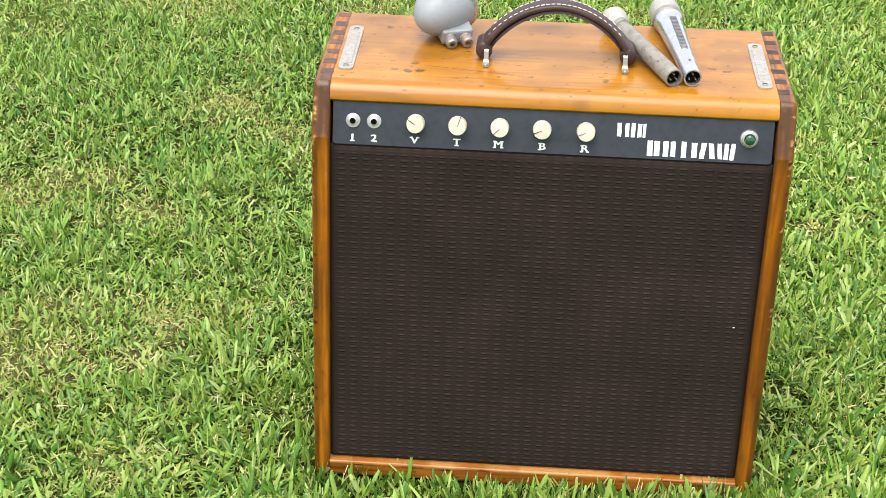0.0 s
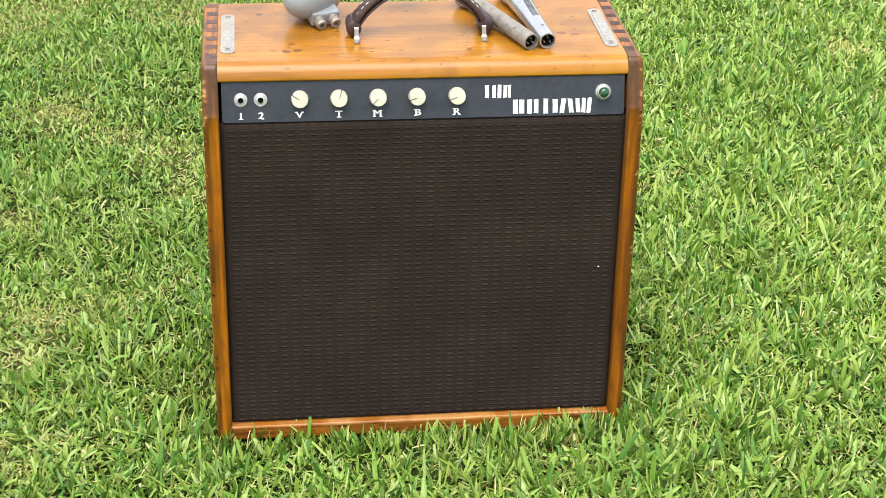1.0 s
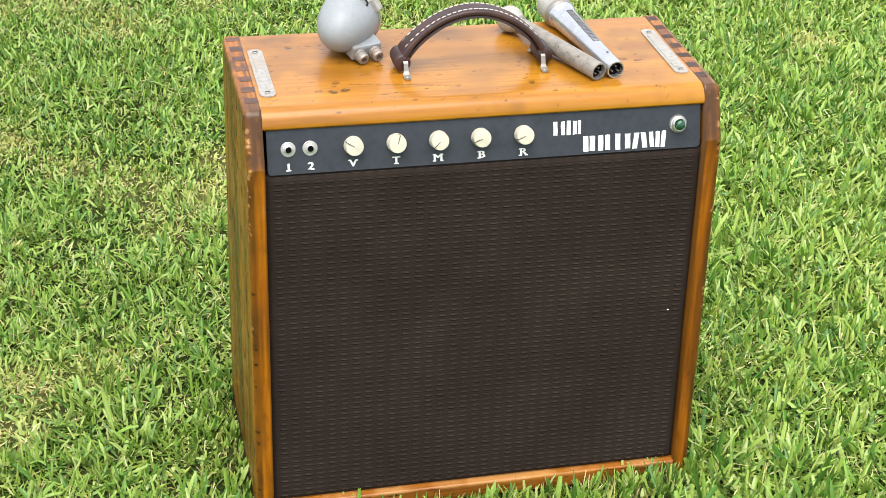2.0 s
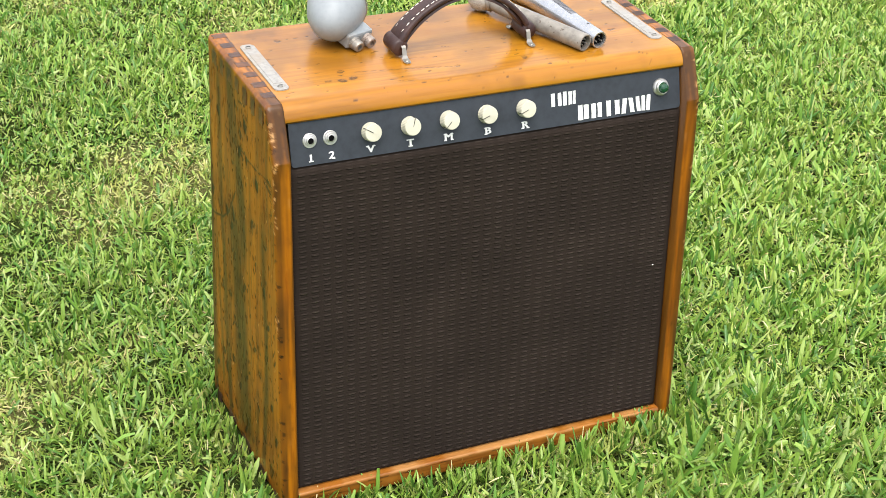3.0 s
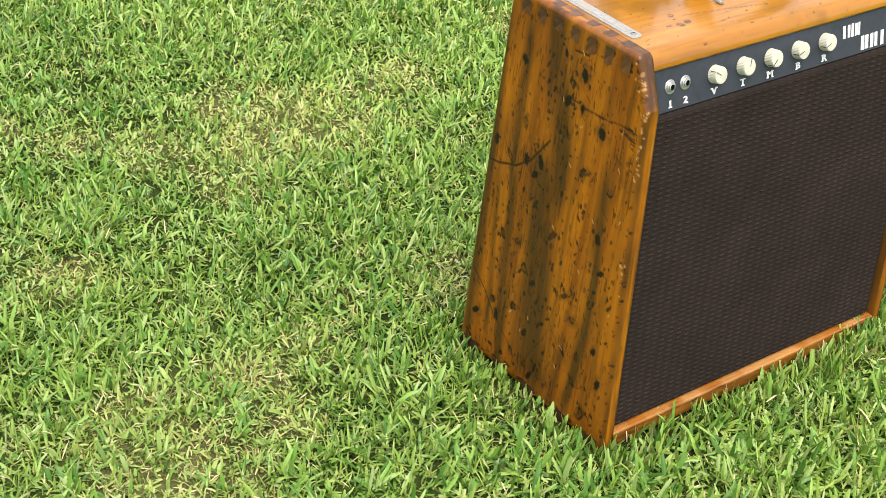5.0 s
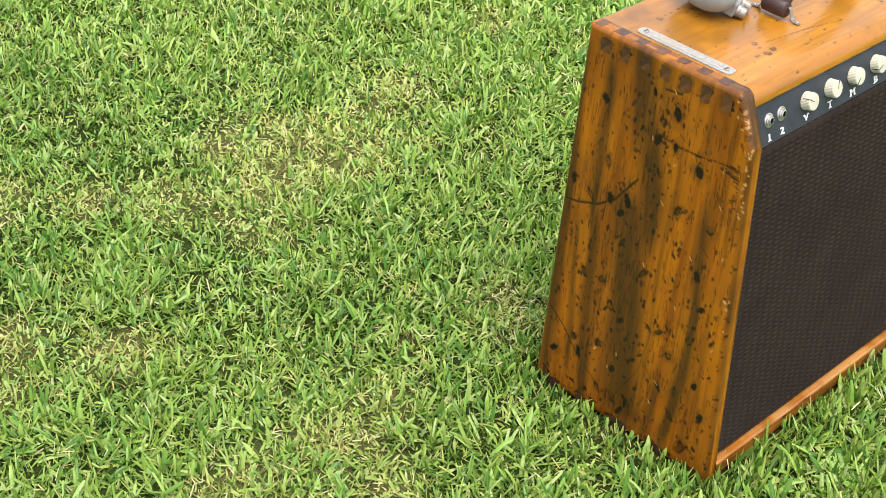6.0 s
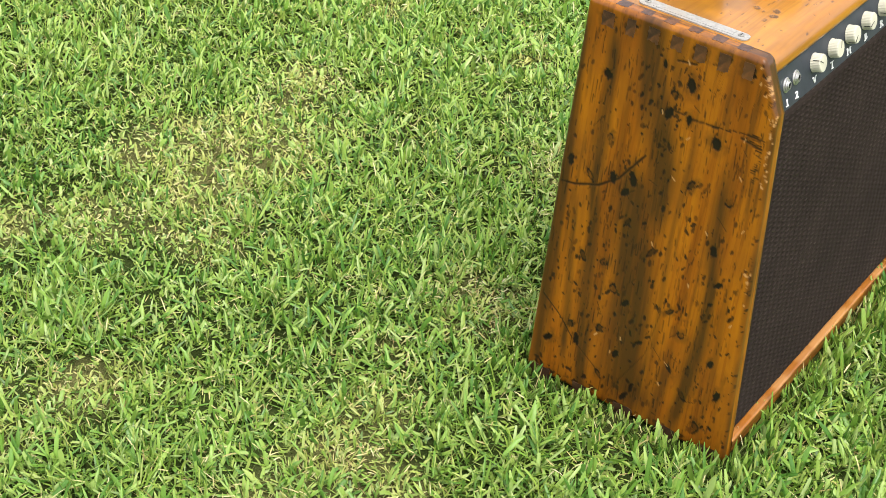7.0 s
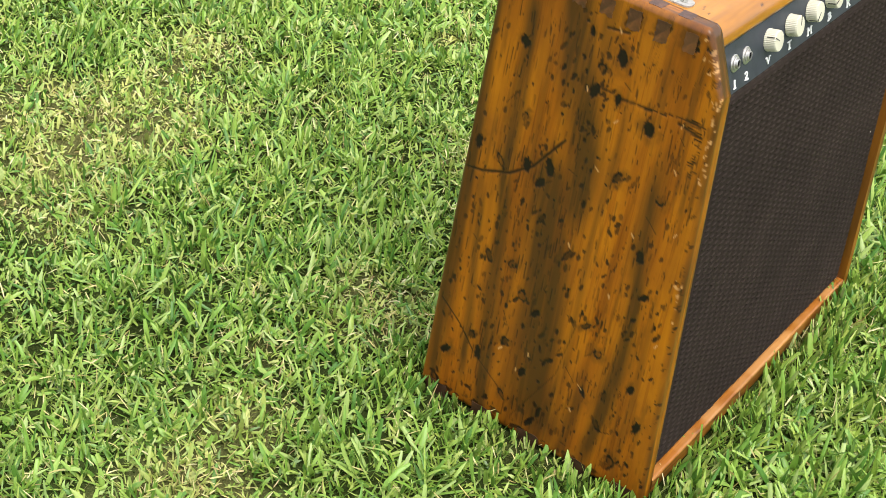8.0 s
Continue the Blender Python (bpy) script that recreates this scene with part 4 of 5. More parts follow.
def bottom_panel(parent):
    """Bottom board, its upper front arris rubbed and painted paler for the sky it reflects."""
    y0, y1, z1, r = -0.007, 0.270, 0.0216, 0.003
    prof = [(y0 + 0.02, 0.0), (y0 + 0.001, 0.0002)] + [(y0, z) for z in np.linspace(0.001, z1 - r, 12)]
    for k in range(1, 7):
        a = math.pi - (math.pi / 2) * k / 6
        prof.append((y0 + r + r * math.cos(a), z1 - r + r * math.sin(a)))
    prof += [(y, z1) for y in (0.004, 0.03, y1)] + [(y1, 0.0), (y0 + 0.02, 0.0)]
    prof = np.array(prof)
    xs = np.linspace(-HW + TH, HW - TH, 420)
    X = np.repeat(xs[:, None], len(prof), 1)
    Y = np.repeat(prof[None, :, 0], len(xs), 0)
    Z = np.repeat(prof[None, :, 1], len(xs), 0)
    rng = random.Random(41)
    streak = fbm(X * 9, Z * 420, 33, 4)
    cloud = fbm(X * 22, Z * 60, 34, 3)
    ends = np.clip((np.abs(X) - 0.15) / 0.1, 0, 1)
    # streaked, stronger at the ends, and darker towards the lower edge
    stain = np.clip((streak - 0.45) * 2.0, 0, 0.6) * (0.35 + 0.9 * ends) + 0.35 * np.clip((0.008 - Z) / 0.008, 0, 1) * cloud
    # ragged wear along the arris, with sky reflection painted in as paleness
    chip = np.clip((Z - 0.0165) / 0.003, 0, 1) * np.clip((fbm(X * 28, Z * 90, 35, 4) - 0.38) * 1.6, 0, 0.45)
    ink = np.zeros(X.shape)
    for _ in range(70):
        x, z = rng.uniform(-0.25, 0.25), rng.uniform(0.003, 0.019)
        l = rng.uniform(0.002, 0.014)
        ink = np.maximum(ink, rng.uniform(0.3, 0.9) * stroke(X, Z, [(x, z), (x + l, z + rng.gauss(0, 0.0004))], rng.uniform(0.0004, 0.0009), 3))
    Y = Y + 0.0005 * ink * (Y < 0.0)
    me = grid_mesh("bottom_panel", np.stack([X, Y, Z], -1), np.stack([np.clip(stain, 0, 1), ink, chip], -1))
    link("bottom_panel", me, WOOD_EDGE, parent, "orange-brown bottom board with worn front edge, paled for reflected sky", smooth=True)


def lettering(text, size, m, parent, name="letter"):
    cu = bpy.data.curves.new(name, "FONT")
    cu.body = text
    cu.size = size
    cu.align_x, cu.align_y = "CENTER", "CENTER"
    cu.extrude = 0.0004
    cu.offset = 0.0
    tmp = bpy.data.objects.new(name, cu)
    me = bpy.data.meshes.new_from_object(tmp)
    bpy.data.objects.remove(tmp)
    bm = bmesh.new()
    for k in range(3):
        extra = me.copy()
        extra.transform(Matrix.Translation((0.0004 * (k - 1), 0.0001 * (k - 1), 0.00003 * k)))
        bm.from_mesh(extra)
        bpy.data.meshes.remove(extra)
    bmesh.ops.transform(bm, matrix=m, verts=bm.verts)
    bpy.data.meshes.remove(me)
    return part(name, bm, WHITE, parent)


# the control panel lies in a plane that leans back
P0, P1 = Vector((0, 0.0345, 0.4545)), Vector((0, 0.0484, 0.5040))
UP = (P1 - P0).normalized()
OUT = UP.cross(Vector((1, 0, 0))) * -1
if OUT.y > 0:
    OUT = -OUT


def on_panel(x, z, out=0.0, turn=0.0):
    """A pose on the panel: local x to the right, local y up the panel, local z out of it."""
    p = P0 + UP * ((z - P0.z) / UP.z) + OUT * out
    m = Matrix(((1, UP.x, OUT.x, x), (0, UP.y, OUT.y, p.y), (0, UP.z, OUT.z, p.z), (0, 0, 0, 1)))
    return m @ pose(0, 0, 0, 0, 0, turn)


SERIFS = {"1": ((-0.25, -1), (0.25, -1)), "2": ((0.5, -1),), "V": ((-1, 1), (1, 1)), "T": ((-0.25, -1), (0.25, -1)),
          "M": ((-1.1, -1), (1.1, -1), (-1.1, 1), (1.1, 1)), "B": ((-0.8, 1), (-0.8, -1)), "R": ((-0.9, -1), (0.9, -1), (-0.8, 1))}


def control_panel(parent):
    w, h = 0.5095, (P1 - P0).length
    bm = bmesh.new()
    pts = []
    rad = 0.004
    for cx, cy, a0 in ((w / 2 - rad, rad, -90), (w / 2 - rad, h - 0.001, 0), (-w / 2 + rad, h - 0.001, 90), (-w / 2 + rad, rad, 180)):
        rr = rad if cy == rad else 0.0008
        ox = (rad - rr) * (1 if cx > 0 else -1)
        for k in range(5):
            a = radians(a0 + 22.5 * k)
            pts.append((cx + ox + rr * math.cos(a), cy + rr * math.sin(a)))
    face = bm.faces.new([bm.verts.new((x, y, 0.0)) for x, y in pts])
    res = bmesh.ops.extrude_face_region(bm, geom=[face])
    bmesh.ops.translate(bm, vec=(0, 0, 0.0028), verts=[v for v in res["geom"] if isinstance(v, bmesh.types.BMVert)])
    bmesh.ops.transform(bm, matrix=on_panel(0, P0.z, -0.0028), verts=bm.verts)
    plate = part("control_panel", bm, SLATE, parent, "dark slate-grey painted control plate with white lettering")
    for x, ch in ((-0.2315, "1"), (-0.2065, "2"), (-0.1588, "V"), (-0.1095, "T"), (-0.0612, "M"), (-0.0102, "B"), (0.0390, "R")):
        lettering(ch, 0.0114, on_panel(x, 0.4622, 0.0006) @ Matrix.Diagonal((1.25, 1, 1, 1)), plate)
        for sx, sz in SERIFS[ch]:
            bm = box(0.0036, 0.0012, 0.0008, 0, (sx * 0.0039, sz * 0.0036, 0.0006))
            bmesh.ops.transform(bm, matrix=on_panel(x, 0.4622, 0.0002), verts=bm.verts)
            part("serif", bm, WHITE, plate)
    # the painted nameplate: plain white brushed bars in two rows, each (start, width, lean) as shares of the row
    rng = random.Random(3)
    upper = ((0.05, 0.14, 0.0), (0.31, 0.13, 0.0), (0.51, 0.13, 0.0), (0.72, 0.14, 0.0), (0.90, 0.09, 0.0))
    lower = ((0.005, 0.062, 0.0), (0.085, 0.062, 0.0), (0.185, 0.058, 0.0), (0.268, 0.058, 0.0), (0.388, 0.060, 0.0), (0.505, 0.062, 0.0),
             (0.605, 0.058, 0.012), (0.705, 0.058, -0.012), (0.800, 0.050, -0.008), (0.872, 0.050, 0.004), (0.942, 0.050, 0.010))
    for x0, x1, z0, z1, row in ((0.0735, 0.1085, 0.4775, 0.4938, upper), (0.1105, 0.2125, 0.4572, 0.4758, lower)):
        span = x1 - x0
        for start, share, lean in row:
            bm = bmesh.new()
            hh, ww, ln = (z1 - z0) * rng.uniform(0.93, 1.04), span * share, span * lean
            ring = []
            for sx, sy in ((-1, -1), (0, -1), (1, -1), (1, -0.3), (1, 0.4), (1, 1), (0, 1), (-1, 1), (-1, 0.3), (-1, -0.4)):
                ring.append(bm.verts.new((sx * ww / 2 + sy * ln + rng.uniform(-0.0003, 0.0003), sy * hh / 2 + rng.uniform(-0.0005, 0.0005), 0)))
            f = bm.faces.new(ring)
            r = bmesh.ops.extrude_face_region(bm, geom=[f])
            bmesh.ops.translate(bm, vec=(0, 0, 0.0005), verts=[v for v in r["geom"] if isinstance(v, bmesh.types.BMVert)])
            bmesh.ops.transform(bm, matrix=on_panel(x0 + span * (start + share / 2), (z0 + z1) / 2, 0.0001), verts=bm.verts)
            part("nameplate_bar", bm, WHITE, plate)
    # input sockets
    for x in (-0.2312, -0.2066):
        m = on_panel(x, 0.4818)
        bm = lathe([(0.0, -0.001), (0.0085, -0.001), (0.0085, 0.0008), (0.0078, 0.0014), (0.0062, 0.0014), (0.0, 0.0014)], 32)
        bmesh.ops.transform(bm, matrix=m, verts=bm.verts)
        socket = part("input_socket", bm, CHROME, parent, "nickel jack socket")
        bm = lathe([(0.0066, 0.0012), (0.0064, 0.0026), (0.0058, 0.0030), (0.0050, 0.0030), (0.0046, 0.0046), (0.0036, 0.0050), (0.0033, 0.0015)], 28)
        bmesh.ops.transform(bm, matrix=m @ pose(0, 0, 0, 0, 0, 17), verts=bm.verts)
        part("nut", bm, CHROME, socket)
        bm = lathe([(0.0, 0.0036), (0.0035, 0.0036), (0.0035, 0.0016), (0.0, 0.0016)], 20)
        bmesh.ops.transform(bm, matrix=m, verts=bm.verts)
        part("bore", bm, HOLE, socket)
    # five fluted knobs, each turned to its own setting
    for x, turn in ((-0.1580, 58), (-0.1092, -17), (-0.0602, 135), (-0.0112, 110), (0.0394, 112)):
        m = on_panel(x, 0.4818, 0.0, turn)
        flute = lambda i: 1.0 if i % 2 else 0.968
        bm = lathe([(0.0110, 0.0003), (0.0110, 0.0018), (0.0107, 0.0026), (0.0104, 0.0104), (0.0098, 0.0117), (0.0, 0.0122)], 72, wobble=flute)
        bmesh.ops.transform(bm, matrix=m, verts=bm.verts)
        knob = part("knob", bm, CREAM, parent, "cream fluted knob")
        bm = box(0.0007, 0.0096, 0.0006, 0, (0, 0.0054, 0.0121))
        bmesh.ops.transform(bm, matrix=m, verts=bm.verts)
        part("pointer", bm, INK, knob)
        bm = box(0.0007, 0.0006, 0.008, 0, (0, 0.0106, 0.0070))
        bmesh.ops.transform(bm, matrix=m, verts=bm.verts)
        part("pointer", bm, INK, knob)
    # pilot lamp
    m = on_panel(0.2268, 0.4825)
    bm = lathe([(0.0, 0.0), (0.0108, 0.0), (0.0108, 0.002), (0.0098, 0.0038), (0.0088, 0.0042), (0.0086, 0.0065), (0.0074, 0.0078), (0.0068, 0.0078), (0.0066, 0.003)], 36)
    bmesh.ops.transform(bm, matrix=m, verts=bm.verts)
    lamp = part("pilot_lamp", bm, CHROME, parent, "unlit pilot lamp in a nickel bezel", smooth=False)
    bm = lathe([(0.0067, 0.004), (0.0066, 0.0086), (0.0055, 0.0112), (0.0032, 0.0124), (0.0, 0.0128)], 12)
    bmesh.ops.transform(bm, matrix=m, verts=bm.verts)
    part("jewel", bm, JEWEL, lamp, "green glass jewel")


def grille_y(z):
    return 0.0015 + 0.0765 * (np.asarray(z) - 0.026)


def weave_floats(cloth):
    """Raised yarns of the basket weave, in columns, joined into one sheet."""
    rng = np.random.default_rng(5)
    cx = (np.arange(-18, 18) + 0.5) * 0.0148
    cx = cx[np.abs(cx) < HW - TH - 0.010]
    cz = (np.arange(4, 66) * 2 + 0.5) * 0.0034
    X, Z = (a.reshape(-1) for a in np.meshgrid(cx, cz, indexing="ij"))
    n = len(X)
    Y = grille_y(Z) + 0.0012 * (fbm(X * 7, Z * 7, 13, 3) - 0.5)
    proud = 0.0011 * rng.uniform(0.7, 1.15, n)
    X, Z = X + rng.normal(0, 0.0003, n), Z + rng.normal(0, 0.00015, n)
    rows = []
    for long, high, out in ((0.0050, 0.0018, 0.0), (0.0033, 0.0009, 1.0)):
        for a, b in ((-1, -1), (1, -1), (1, 1), (-1, 1)):
            rows.append(np.stack([X + a * long, Y + 0.0003 - out * (proud + 0.0003), Z + b * high], -1))
    co = np.stack(rows, 1).reshape(-1, 3)
    quads = [(0, 1, 5, 4), (1, 2, 6, 5), (2, 3, 7, 6), (3, 0, 4, 7), (4, 5, 6, 7)]
    faces = [tuple(8 * i + k for k in q) for i in range(n) for q in quads]
    me = bpy.data.meshes.new("weave")
    me.from_pydata(co.tolist(), [], faces)
    ob = link("weave", me, GRILLE, cloth, smooth=True)
    tagged(ob, kind="stuff")


def grille(parent):
    xs = np.linspace(-HW + TH + 0.0008, HW - TH - 0.0008, 150)
    zs = np.linspace(0.0215, 0.4560, 130)
    X, Z = np.meshgrid(xs, zs, indexing="ij")
    sag = 0.0012 * (fbm(X * 7, Z * 7, 13, 3) - 0.5)
    edge = np.minimum(np.minimum(X - xs[0], xs[-1] - X), np.minimum(Z - zs[0], zs[-1] - Z))
    Y = grille_y(Z) + sag + 0.004 * np.clip(1 - edge / 0.006, 0, 1) ** 2 + 0.005 * np.clip(1 - (zs[-1] - Z) / 0.009, 0, 1)
    ob = link("grille_cloth", grid_mesh("grille_cloth", np.stack([X, Y, Z], -1)), GRILLE, parent, "dark brown woven grille cloth", smooth=True)
    weave_floats(ob)
    bm = bmesh.new()
    bmesh.ops.create_icosphere(bm, subdivisions=1, radius=0.0012)
    bmesh.ops.scale(bm, vec=(1.4, 0.5, 0.8), verts=bm.verts)
    bmesh.ops.translate(bm, vec=(0.234, float(grille_y(0.24)) - 0.0004, 0.24), verts=bm.verts)
    part("lint_speck", bm, THREAD, ob)


def straps(parent):
    """Riveted metal strips let into both ends of the top."""
    for s in (-1, 1):
        bm = box(0.0175, 0.133, 0.0016, 0.0)
        es = [e for e in bm.edges if abs(e.verts[0].co.z - e.verts[1].co.z) > 0.001]
        bmesh.ops.bevel(bm, geom=es, offset=0.007, segments=5, profile=0.5, affect="EDGES")
        bmesh.ops.translate(bm, vec=(s * 0.2458, 0.1555, TOP + 0.0008), verts=bm.verts)
        strip = part("metal_strip", bm, ALU, parent, "dull aluminium strip with two screws")
        bm = box(0.0105, 0.098, 0.0008, 0.0003, (s * 0.2458, 0.1555, TOP + 0.0018), 1)
        part("raised_rib", bm, ALU, strip)
        for y in (0.0985, 0.2125):
            bm = lathe([(0.0036, 0.0), (0.0034, 0.0008), (0.002, 0.0014), (0.0, 0.0015)], 16)
            bmesh.ops.translate(bm, vec=(s * 0.2458, y, TOP + 0.0016), verts=bm.verts)
            part("screw", bm, NICKEL, strip)
            bm = box(0.0052, 0.0007, 0.0004, 0, (s * 0.2458, y, TOP + 0.0031))
            part("slot", bm, HOLE, strip)


def handle(parent):
    cy = 0.1470
    n = 41
    pts = []
    for i in range(n):
        t = i / (n - 1)
        x = -0.0840 + 0.1700 * t
        z = TOP + 0.011 + 0.0585 * (math.sin(math.pi * t) ** 0.62)
        pts.append(Vector((x, cy, z)))
    # padded strap: rounded above, flat below
    bm = bmesh.new()
    sect = []
    for k in range(20):
        a = 2 * math.pi * k / 20
        c, s = math.cos(a), math.sin(a)
        sect.append((0.0138 * math.copysign(abs(c) ** 0.5, c), (0.0046 if s > 0 else 0.0024) * math.copysign(abs(s) ** 0.45, s)))
    rings = []
    for i, p in enumerate(pts):
        d = (pts[min(i + 1, n - 1)] - pts[max(i - 1, 0)]).normalized()
        up = Vector((-d.z, 0, d.x))
        t = i / (n - 1)
        wide = 1.0 + 0.22 * math.exp(-(min(t, 1 - t) / 0.07) ** 2)
        thick = 1.0 + 0.35 * math.exp(-(min(t, 1 - t) / 0.06) ** 2)
        rings.append([bm.verts.new(p + Vector((0, 1, 0)) * (u * wide) + up * (v * thick)) for u, v in sect])
    for a, b in zip(rings, rings[1:]):
        for k in range(20):
            bm.faces.new((a[k], a[(k + 1) % 20], b[(k + 1) % 20], b[k]))
    bm.faces.new(rings[0])
    bm.faces.new(rings[-1][::-1])
    strap = part("handle", bm, LEATHER, parent, "dark brown leather handle with white stitching", smooth=True)
    # folded leather ends round the rings
    for s, x in ((-1, -0.0845), (1, 0.0865)):
        bm = lathe([(0.0, -0.0165), (0.0085, -0.0165), (0.0105, -0.0145), (0.0108, 0.0), (0.0105, 0.0145), (0.0085, 0.0165), (0.0, 0.0165)], 24)
        bmesh.ops.scale(bm, vec=(0.92, 1.0, 1.0), verts=bm.verts)
        bmesh.ops.transform(bm, matrix=pose(x, cy, TOP + 0.0135, 90, 0, 0), verts=bm.verts)
        part("folded_end", bm, LEATHER, strap, smooth=True)
    low = [(p.x * 0.985 + 0.001, cy, max(p.z - 0.0046 - 0.0030 * (1 - math.sin(math.pi * i / (n - 1))), TOP + 0.007)) for i, p in enumerate(pts)][1:-1]
    bm = bmesh.new()
    rows = []
    for i, p in enumerate(low):
        d = (Vector(low[min(i + 1, len(low) - 1)]) - Vector(low[max(i - 1, 0)])).normalized()
        up = Vector((-d.z, 0, d.x))
        rows.append([bm.verts.new(Vector(p) + Vector((0, u * 0.0125, 0)) + up * v) for u, v in ((-1, -0.001), (-0.9, 0.0016), (0.9, 0.0016), (1, -0.001), (0.9, -0.0018), (-0.9, -0.0018))])
    for a, b in zip(rows, rows[1:]):
        for k in range(6):
            bm.faces.new((a[k], a[(k + 1) % 6], b[(k + 1) % 6], b[k]))
    bm.faces.new(rows[0])
    bm.faces.new(rows[-1][::-1])
    part("lining", bm, LEATHER, strap, "second leather layer beneath")
    # stitches, two rows
    for side in (-0.0088, 0.0088):
        for k in range(26):
            t0 = 0.05 + 0.90 * k / 26
            i0 = t0 * (n - 1)
            a = int(i0)
            p = pts[a].lerp(pts[min(a + 1, n - 1)], i0 - a)
            d = (pts[min(a + 1, n - 1)] - pts[a]).normalized()
            up = Vector((-d.z, 0, d.x))
            bm = box(0.0046, 0.0012, 0.0010, 0.0003, segments=1)
            m = Matrix(((d.x, 0, up.x, 0), (0, 1, 0, 0), (d.z, 0, up.z, 0), (0, 0, 0, 1)))
            bmesh.ops.transform(bm, matrix=Matrix.Translation(p + up * 0.0048 + Vector((0, side, 0))) @ m, verts=bm.verts)
            part("stitch", bm, THREAD, strap)
    # metal loops with flattened, screwed feet before and behind
    for x in (-0.0815, 0.0835):
        for s in (-1, 1):
            y0 = cy + s * 0.030
            bm = ribbon([(x, cy + s * 0.004, TOP + 0.0175), (x, cy + s * 0.0155, TOP + 0.0170), (x, cy + s * 0.0185, TOP + 0.0145), (x, cy + s * 0.0215, TOP + 0.0060),
                         (x, cy + s * 0.0240, TOP + 0.0026), (x, cy + s * 0.0290, TOP + 0.0016), (x, cy + s * 0.0330, TOP + 0.0014), (x, cy + s * 0.0345, TOP + 0.0013)],
                        [0.0052, 0.0052, 0.0054, 0.0056, 0.0078, 0.0086, 0.0078, 0.0044], 0.0017)
            loop = part("handle_loop", bm, NICKEL, parent, "worn nickel loop with a flat foot")
            bm = lathe([(0.0, 0.0), (0.0026, 0.0), (0.0025, 0.0026), (0.0016, 0.0034), (0.0, 0.0036)], 14)
            bmesh.ops.translate(bm, vec=(x, y0, TOP + 0.0002), verts=bm.verts)
            part("screw", bm, NICKEL, loop)


def amplifier():
    amp = thing("guitar_amplifier", pose(0, 0, 0), "honey-stained pine guitar amplifier with dark grille standing on grass", "amplifier")
    side_panel(amp, -1)
    side_panel(amp, 1)
    top_panel(amp)
    # bottom and back boards
    bottom_panel(amp)
    bm = box(2 * (HW - TH) - 0.001, 0.014, 0.480, 0.001)
    bmesh.ops.translate(bm, vec=(0, 0.252, 0.263), verts=bm.verts)
    part("back_panel", bm, BASEBOARD, amp, "plain wooden back board")
    bm = box(2 * (HW - TH) - 0.001, 0.012, 0.44, 0.001)
    bmesh.ops.transform(bm, matrix=pose(0, float(grille_y(0.24)) + 0.012, 0.2405, -4.38, 0, 0), verts=bm.verts)
    part("speaker_baffle", bm, HOLE, amp, "black speaker board behind the cloth")
    grille(amp)
    control_panel(amp)
    straps(amp)
    handle(amp)
    return amp


amplifier()


# ---------------------------------------------------------------- microphones on top
def frame_of(a, b):
    """A pose at a whose local z runs towards b."""
    z = (Vector(b) - Vector(a)).normalized()
    x = Vector((0, 0, 1)).cross(z).normalized()
    y = z.cross(x)
    return Matrix(((x.x, y.x, z.x, a[0]), (x.y, y.y, z.y, a[1]), (x.z, y.z, z.z, a[2]), (0, 0, 0, 1)))


def plug_end(parent, r, metal):
    """Three-pin connector sunk in the tail."""
    bm = lathe([(0.0, 0.007), (r * 0.86, 0.007), (r * 0.86, -0.0003), (r, -0.0003), (r, 0.0015)], 32)
    socket = part("connector", bm, metal, parent, "three-pin connector", smooth=False)
    bm = lathe([(0.0, 0.0064), (r * 0.855, 0.0064)], 28)
    part("insert", bm, HOLE, socket)
    for a in (90, 210, 330):
        bm = lathe([(0.0, 0.0005), (0.0009, 0.0009), (0.0011, 0.0066)], 10)
        bmesh.ops.translate(bm, vec=(0.0042 * math.cos(radians(a)), 0.0042 * math.sin(radians(a)), 0), verts=bm.verts)
        part("pin", bm, NICKEL, socket)


def stick_microphone():
    tail, head = (0.1385, 0.0835, TOP + 0.0110), (0.0740, 0.2390, TOP + 0.0165)
    mic = thing("microphone", frame_of(tail, head), "worn beige-grey stick microphone with round mesh head lying on the amplifier", "microphone", "microphones on the amplifier")
    L = (Vector(head) - Vector(tail)).length
    bm = lathe([(0.0106, 0.0), (0.0109, 0.001), (0.0109, 0.03), (0.0107, 0.06), (0.0104, 0.10), (0.0098, L - 0.026), (0.0088, L - 0.022), (0.0088, L - 0.016)], 36)
    part("body", bm, BEIGE, mic, smooth=True)
    bm = lathe([(0.0092, L - 0.020), (0.0112, L - 0.0185), (0.0112, L - 0.0150), (0.0100, L - 0.0135)], 36)
    part("collar", bm, NICKEL, mic, "bare metal collar")
    prof = [(0.0098, L - 0.0145), (0.0135, L - 0.009)]
    for k in range(9):
        a = radians(-20 + 110 * k / 8)
        prof.append((0.0165 * math.cos(a), L + 0.002 + 0.0175 * math.sin(a)))
    prof[-1] = (0.0, prof[-1][1])
    part("head", lathe(prof, 32), MESHGREY, mic, "grey wire mesh head", smooth=True)
    plug_end(mic, 0.0106, BEIGE)


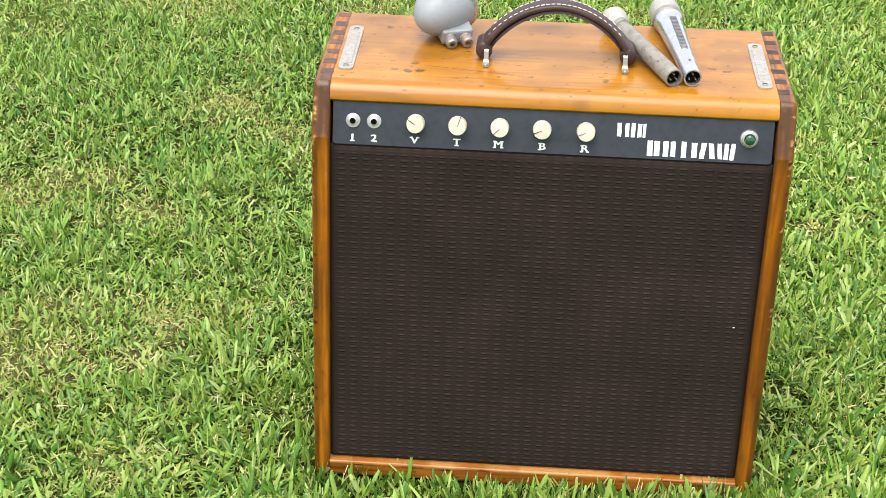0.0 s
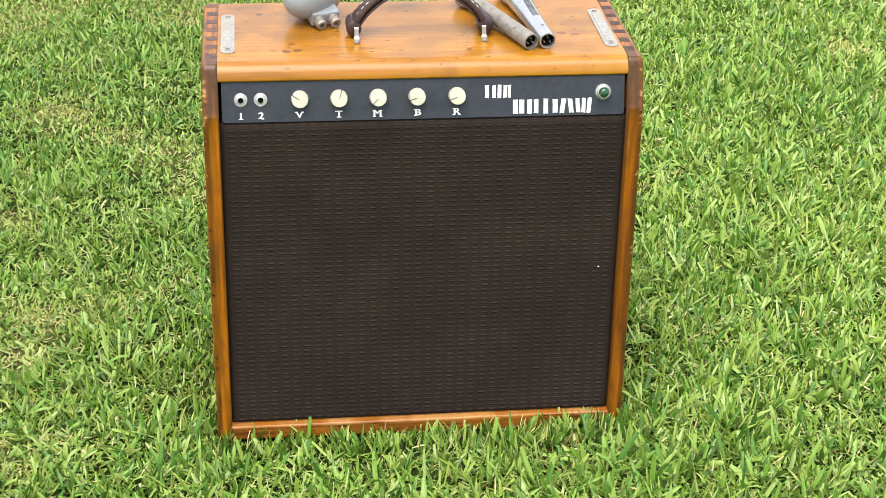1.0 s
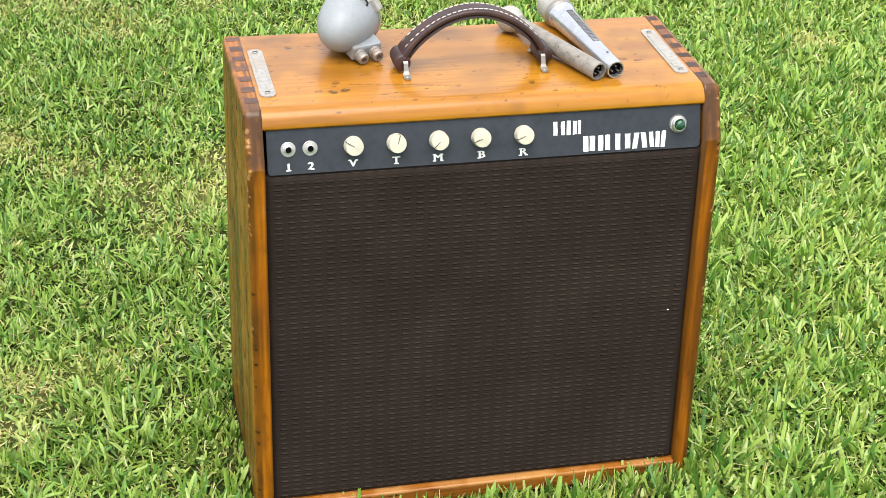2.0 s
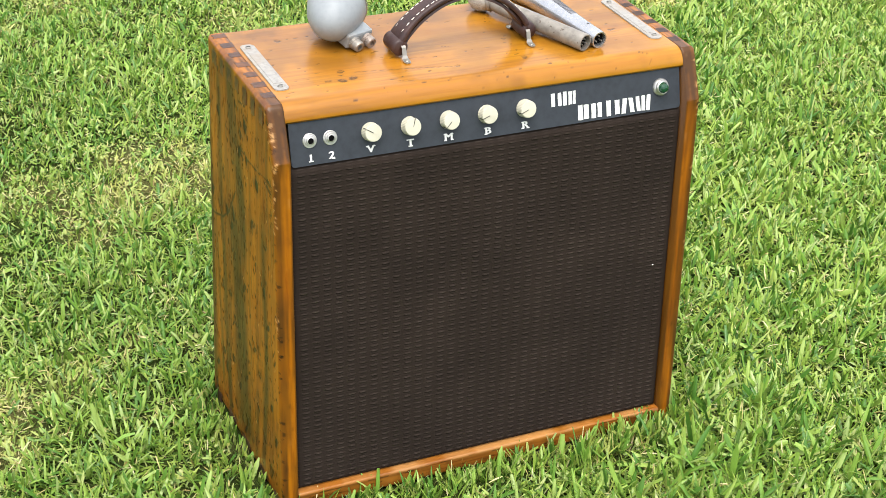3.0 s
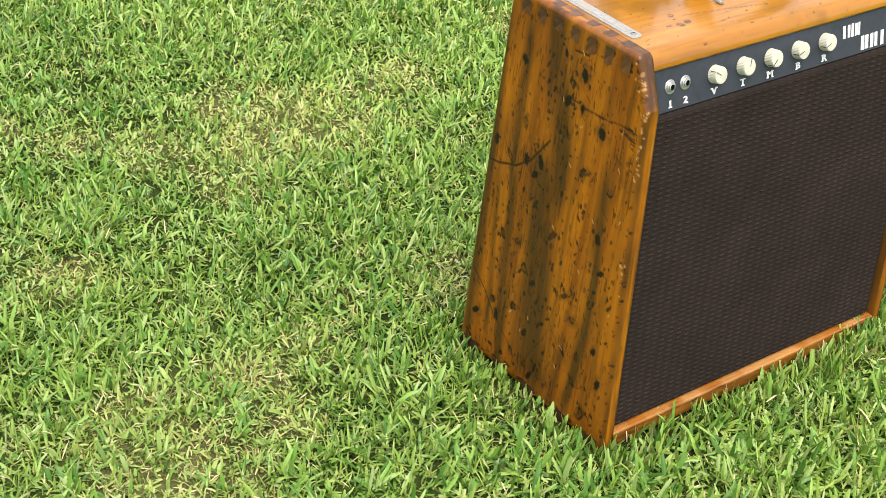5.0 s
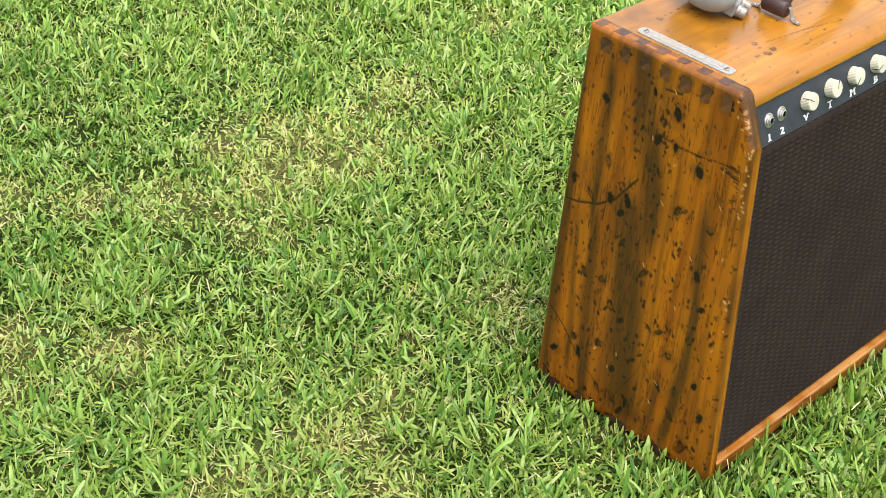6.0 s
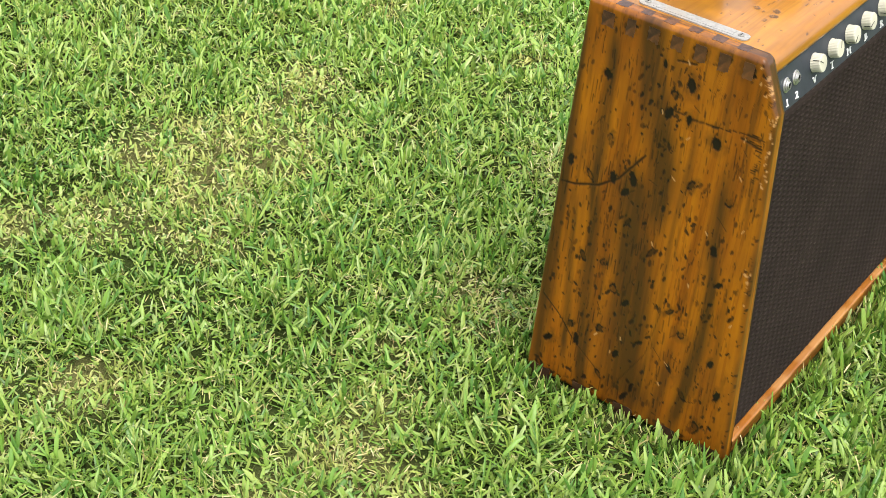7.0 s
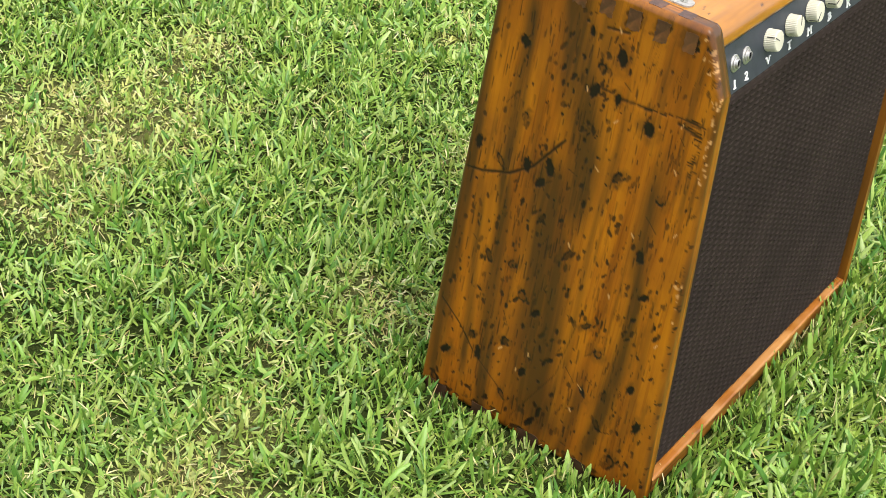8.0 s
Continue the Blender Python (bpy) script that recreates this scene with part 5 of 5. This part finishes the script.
def silver_microphone():
    tail, head = (0.1602, 0.0866, TOP + 0.0108), (0.1365, 0.2750, TOP + 0.0180)
    mic = thing("microphone", frame_of(tail, head), "satin silver tapered microphone with slotted barrel lying on the amplifier", "microphone", "microphones on the amplifier")
    bm = lathe([(0.0104, 0.0), (0.0107, 0.0012), (0.0108, 0.02), (0.0114, 0.05), (0.0132, 0.09), (0.0152, 0.125), (0.0160, 0.140), (0.0162, 0.150), (0.0172, 0.1515), (0.0185, 0.158)], 40)
    part("body", bm, SILVER, mic, smooth=True)
    bm = lathe([(0.0186, 0.1575), (0.0196, 0.160), (0.0196, 0.166), (0.0186, 0.168)], 40)
    part("ring", bm, NICKEL, mic, "nickel ring")
    bm = lathe([(0.0184, 0.1675), (0.0192, 0.178), (0.0186, 0.192), (0.0150, 0.203), (0.0085, 0.209), (0.0, 0.2105)], 36)
    part("head", bm, MESHGREY, mic, "grey mesh grille", smooth=True)
    # slotted strip along the top of the barrel
    for i in range(23):
        h = 0.058 + 0.0036 * i
        r = 0.0117 + (h - 0.058) * 0.0555
        bm = box(0.0085, 0.0016, 0.0016, 0.0004, (0, r - 0.0002, h), 1)
        part("slot", bm, SLOT, mic)
    bm = lathe([(0.0, 0.0008), (0.0016, 0.0006), (0.0018, 0.0)], 12)
    bmesh.ops.transform(bm, matrix=pose(0, 0.0105, 0.026, -90, 0, 0), verts=bm.verts)
    part("screw", bm, INK, mic)
    plug_end(mic, 0.0104, SILVER)


def bullet_microphone():
    """Egg-shaped grey body lying on its side, with a connector block under its tail."""
    centre = Vector((-0.1470, 0.1925, TOP + 0.0345))
    aim = Vector((0.50, 0.865, 0.06)).normalized()
    mic = thing("bullet_microphone", frame_of(centre, centre + aim), "grey egg-shaped vintage microphone with two-socket connector resting on the amplifier", "microphone", "microphones on the amplifier")
    prof = [(0.0, -0.029)]
    for k in range(1, 19):
        a = radians(-90 + 90 * k / 18)
        prof.append((0.0355 * math.cos(a), 0.034 + 0.063 * math.sin(a)))
    part("body", lathe(prof, 56), GREYPAINT, mic, "smooth grey painted shell", smooth=True)
    bm = lathe([(0.0350, 0.0335), (0.0366, 0.0345), (0.0366, 0.0400), (0.0350, 0.0415)], 56)
    part("ring", bm, CHROME, mic, "chromed ring", smooth=False)
    bm = lathe([(0.0350, 0.0410), (0.031, 0.0475), (0.019, 0.0520), (0.0, 0.0535)], 40)
    part("grille", bm, MESHGREY, mic, "grey mesh grille", smooth=True)
    inv = mic.matrix_basis.inverted()
    d = Vector((0.33, -0.90, -0.27)).normalized()
    hub = Vector((-0.1225, 0.1870, TOP + 0.0145))
    m = inv @ frame_of(hub, hub + d)
    bm = box(0.039, 0.019, 0.026, 0.003)
    bmesh.ops.transform(bm, matrix=m, verts=bm.verts)
    block = part("connector_block", bm, BLOCKPAINT, mic, "light grey connector block")
    for x in (-0.0098, 0.0098):
        bm = lathe([(0.0, 0.011), (0.0074, 0.011), (0.0078, 0.013), (0.0078, 0.0165), (0.0070, 0.0170), (0.0070, 0.0225), (0.0060, 0.0245), (0.0032, 0.0245), (0.0032, 0.018), (0.0, 0.018)], 16)
        bmesh.ops.transform(bm, matrix=m @ pose(x, -0.001, 0), verts=bm.verts)
        part("socket", bm, SOCKET if x > 0 else NICKEL, block, "worn metal cable socket")

    def on_shell(towards, along, out_by):
        """A pose on the shell: local z away from the axis, local y along it."""
        c = Vector(towards)
        out = (c - aim * c.dot(aim)).normalized()
        side = aim.cross(out)
        at = centre + aim * along + out * out_by
        return inv @ Matrix(((side.x, aim.x, out.x, at.x), (side.y, aim.y, out.y, at.y), (side.z, aim.z, out.z, at.z), (0, 0, 0, 1)))

    bm = box(0.017, 0.012, 0.007, 0.0015)
    bmesh.ops.transform(bm, matrix=on_shell((1, -0.45, 0.75), 0.036, 0.0375), verts=bm.verts)
    part("clamp", bm, ALU, mic, "bare metal clamp")
    bm = tube([(-0.007, 0, -0.001), (-0.006, 0, 0.003), (0, 0, 0.0048), (0.006, 0, 0.003), (0.007, 0, -0.001)], 0.0013, 8)
    bmesh.ops.transform(bm, matrix=on_shell((0.5, -0.5, 1.0), 0.022, 0.0347), verts=bm.verts)
    part("bail", bm, INK, mic, "small black wire loop", smooth=True)


stick_microphone()
silver_microphone()
bullet_microphone()
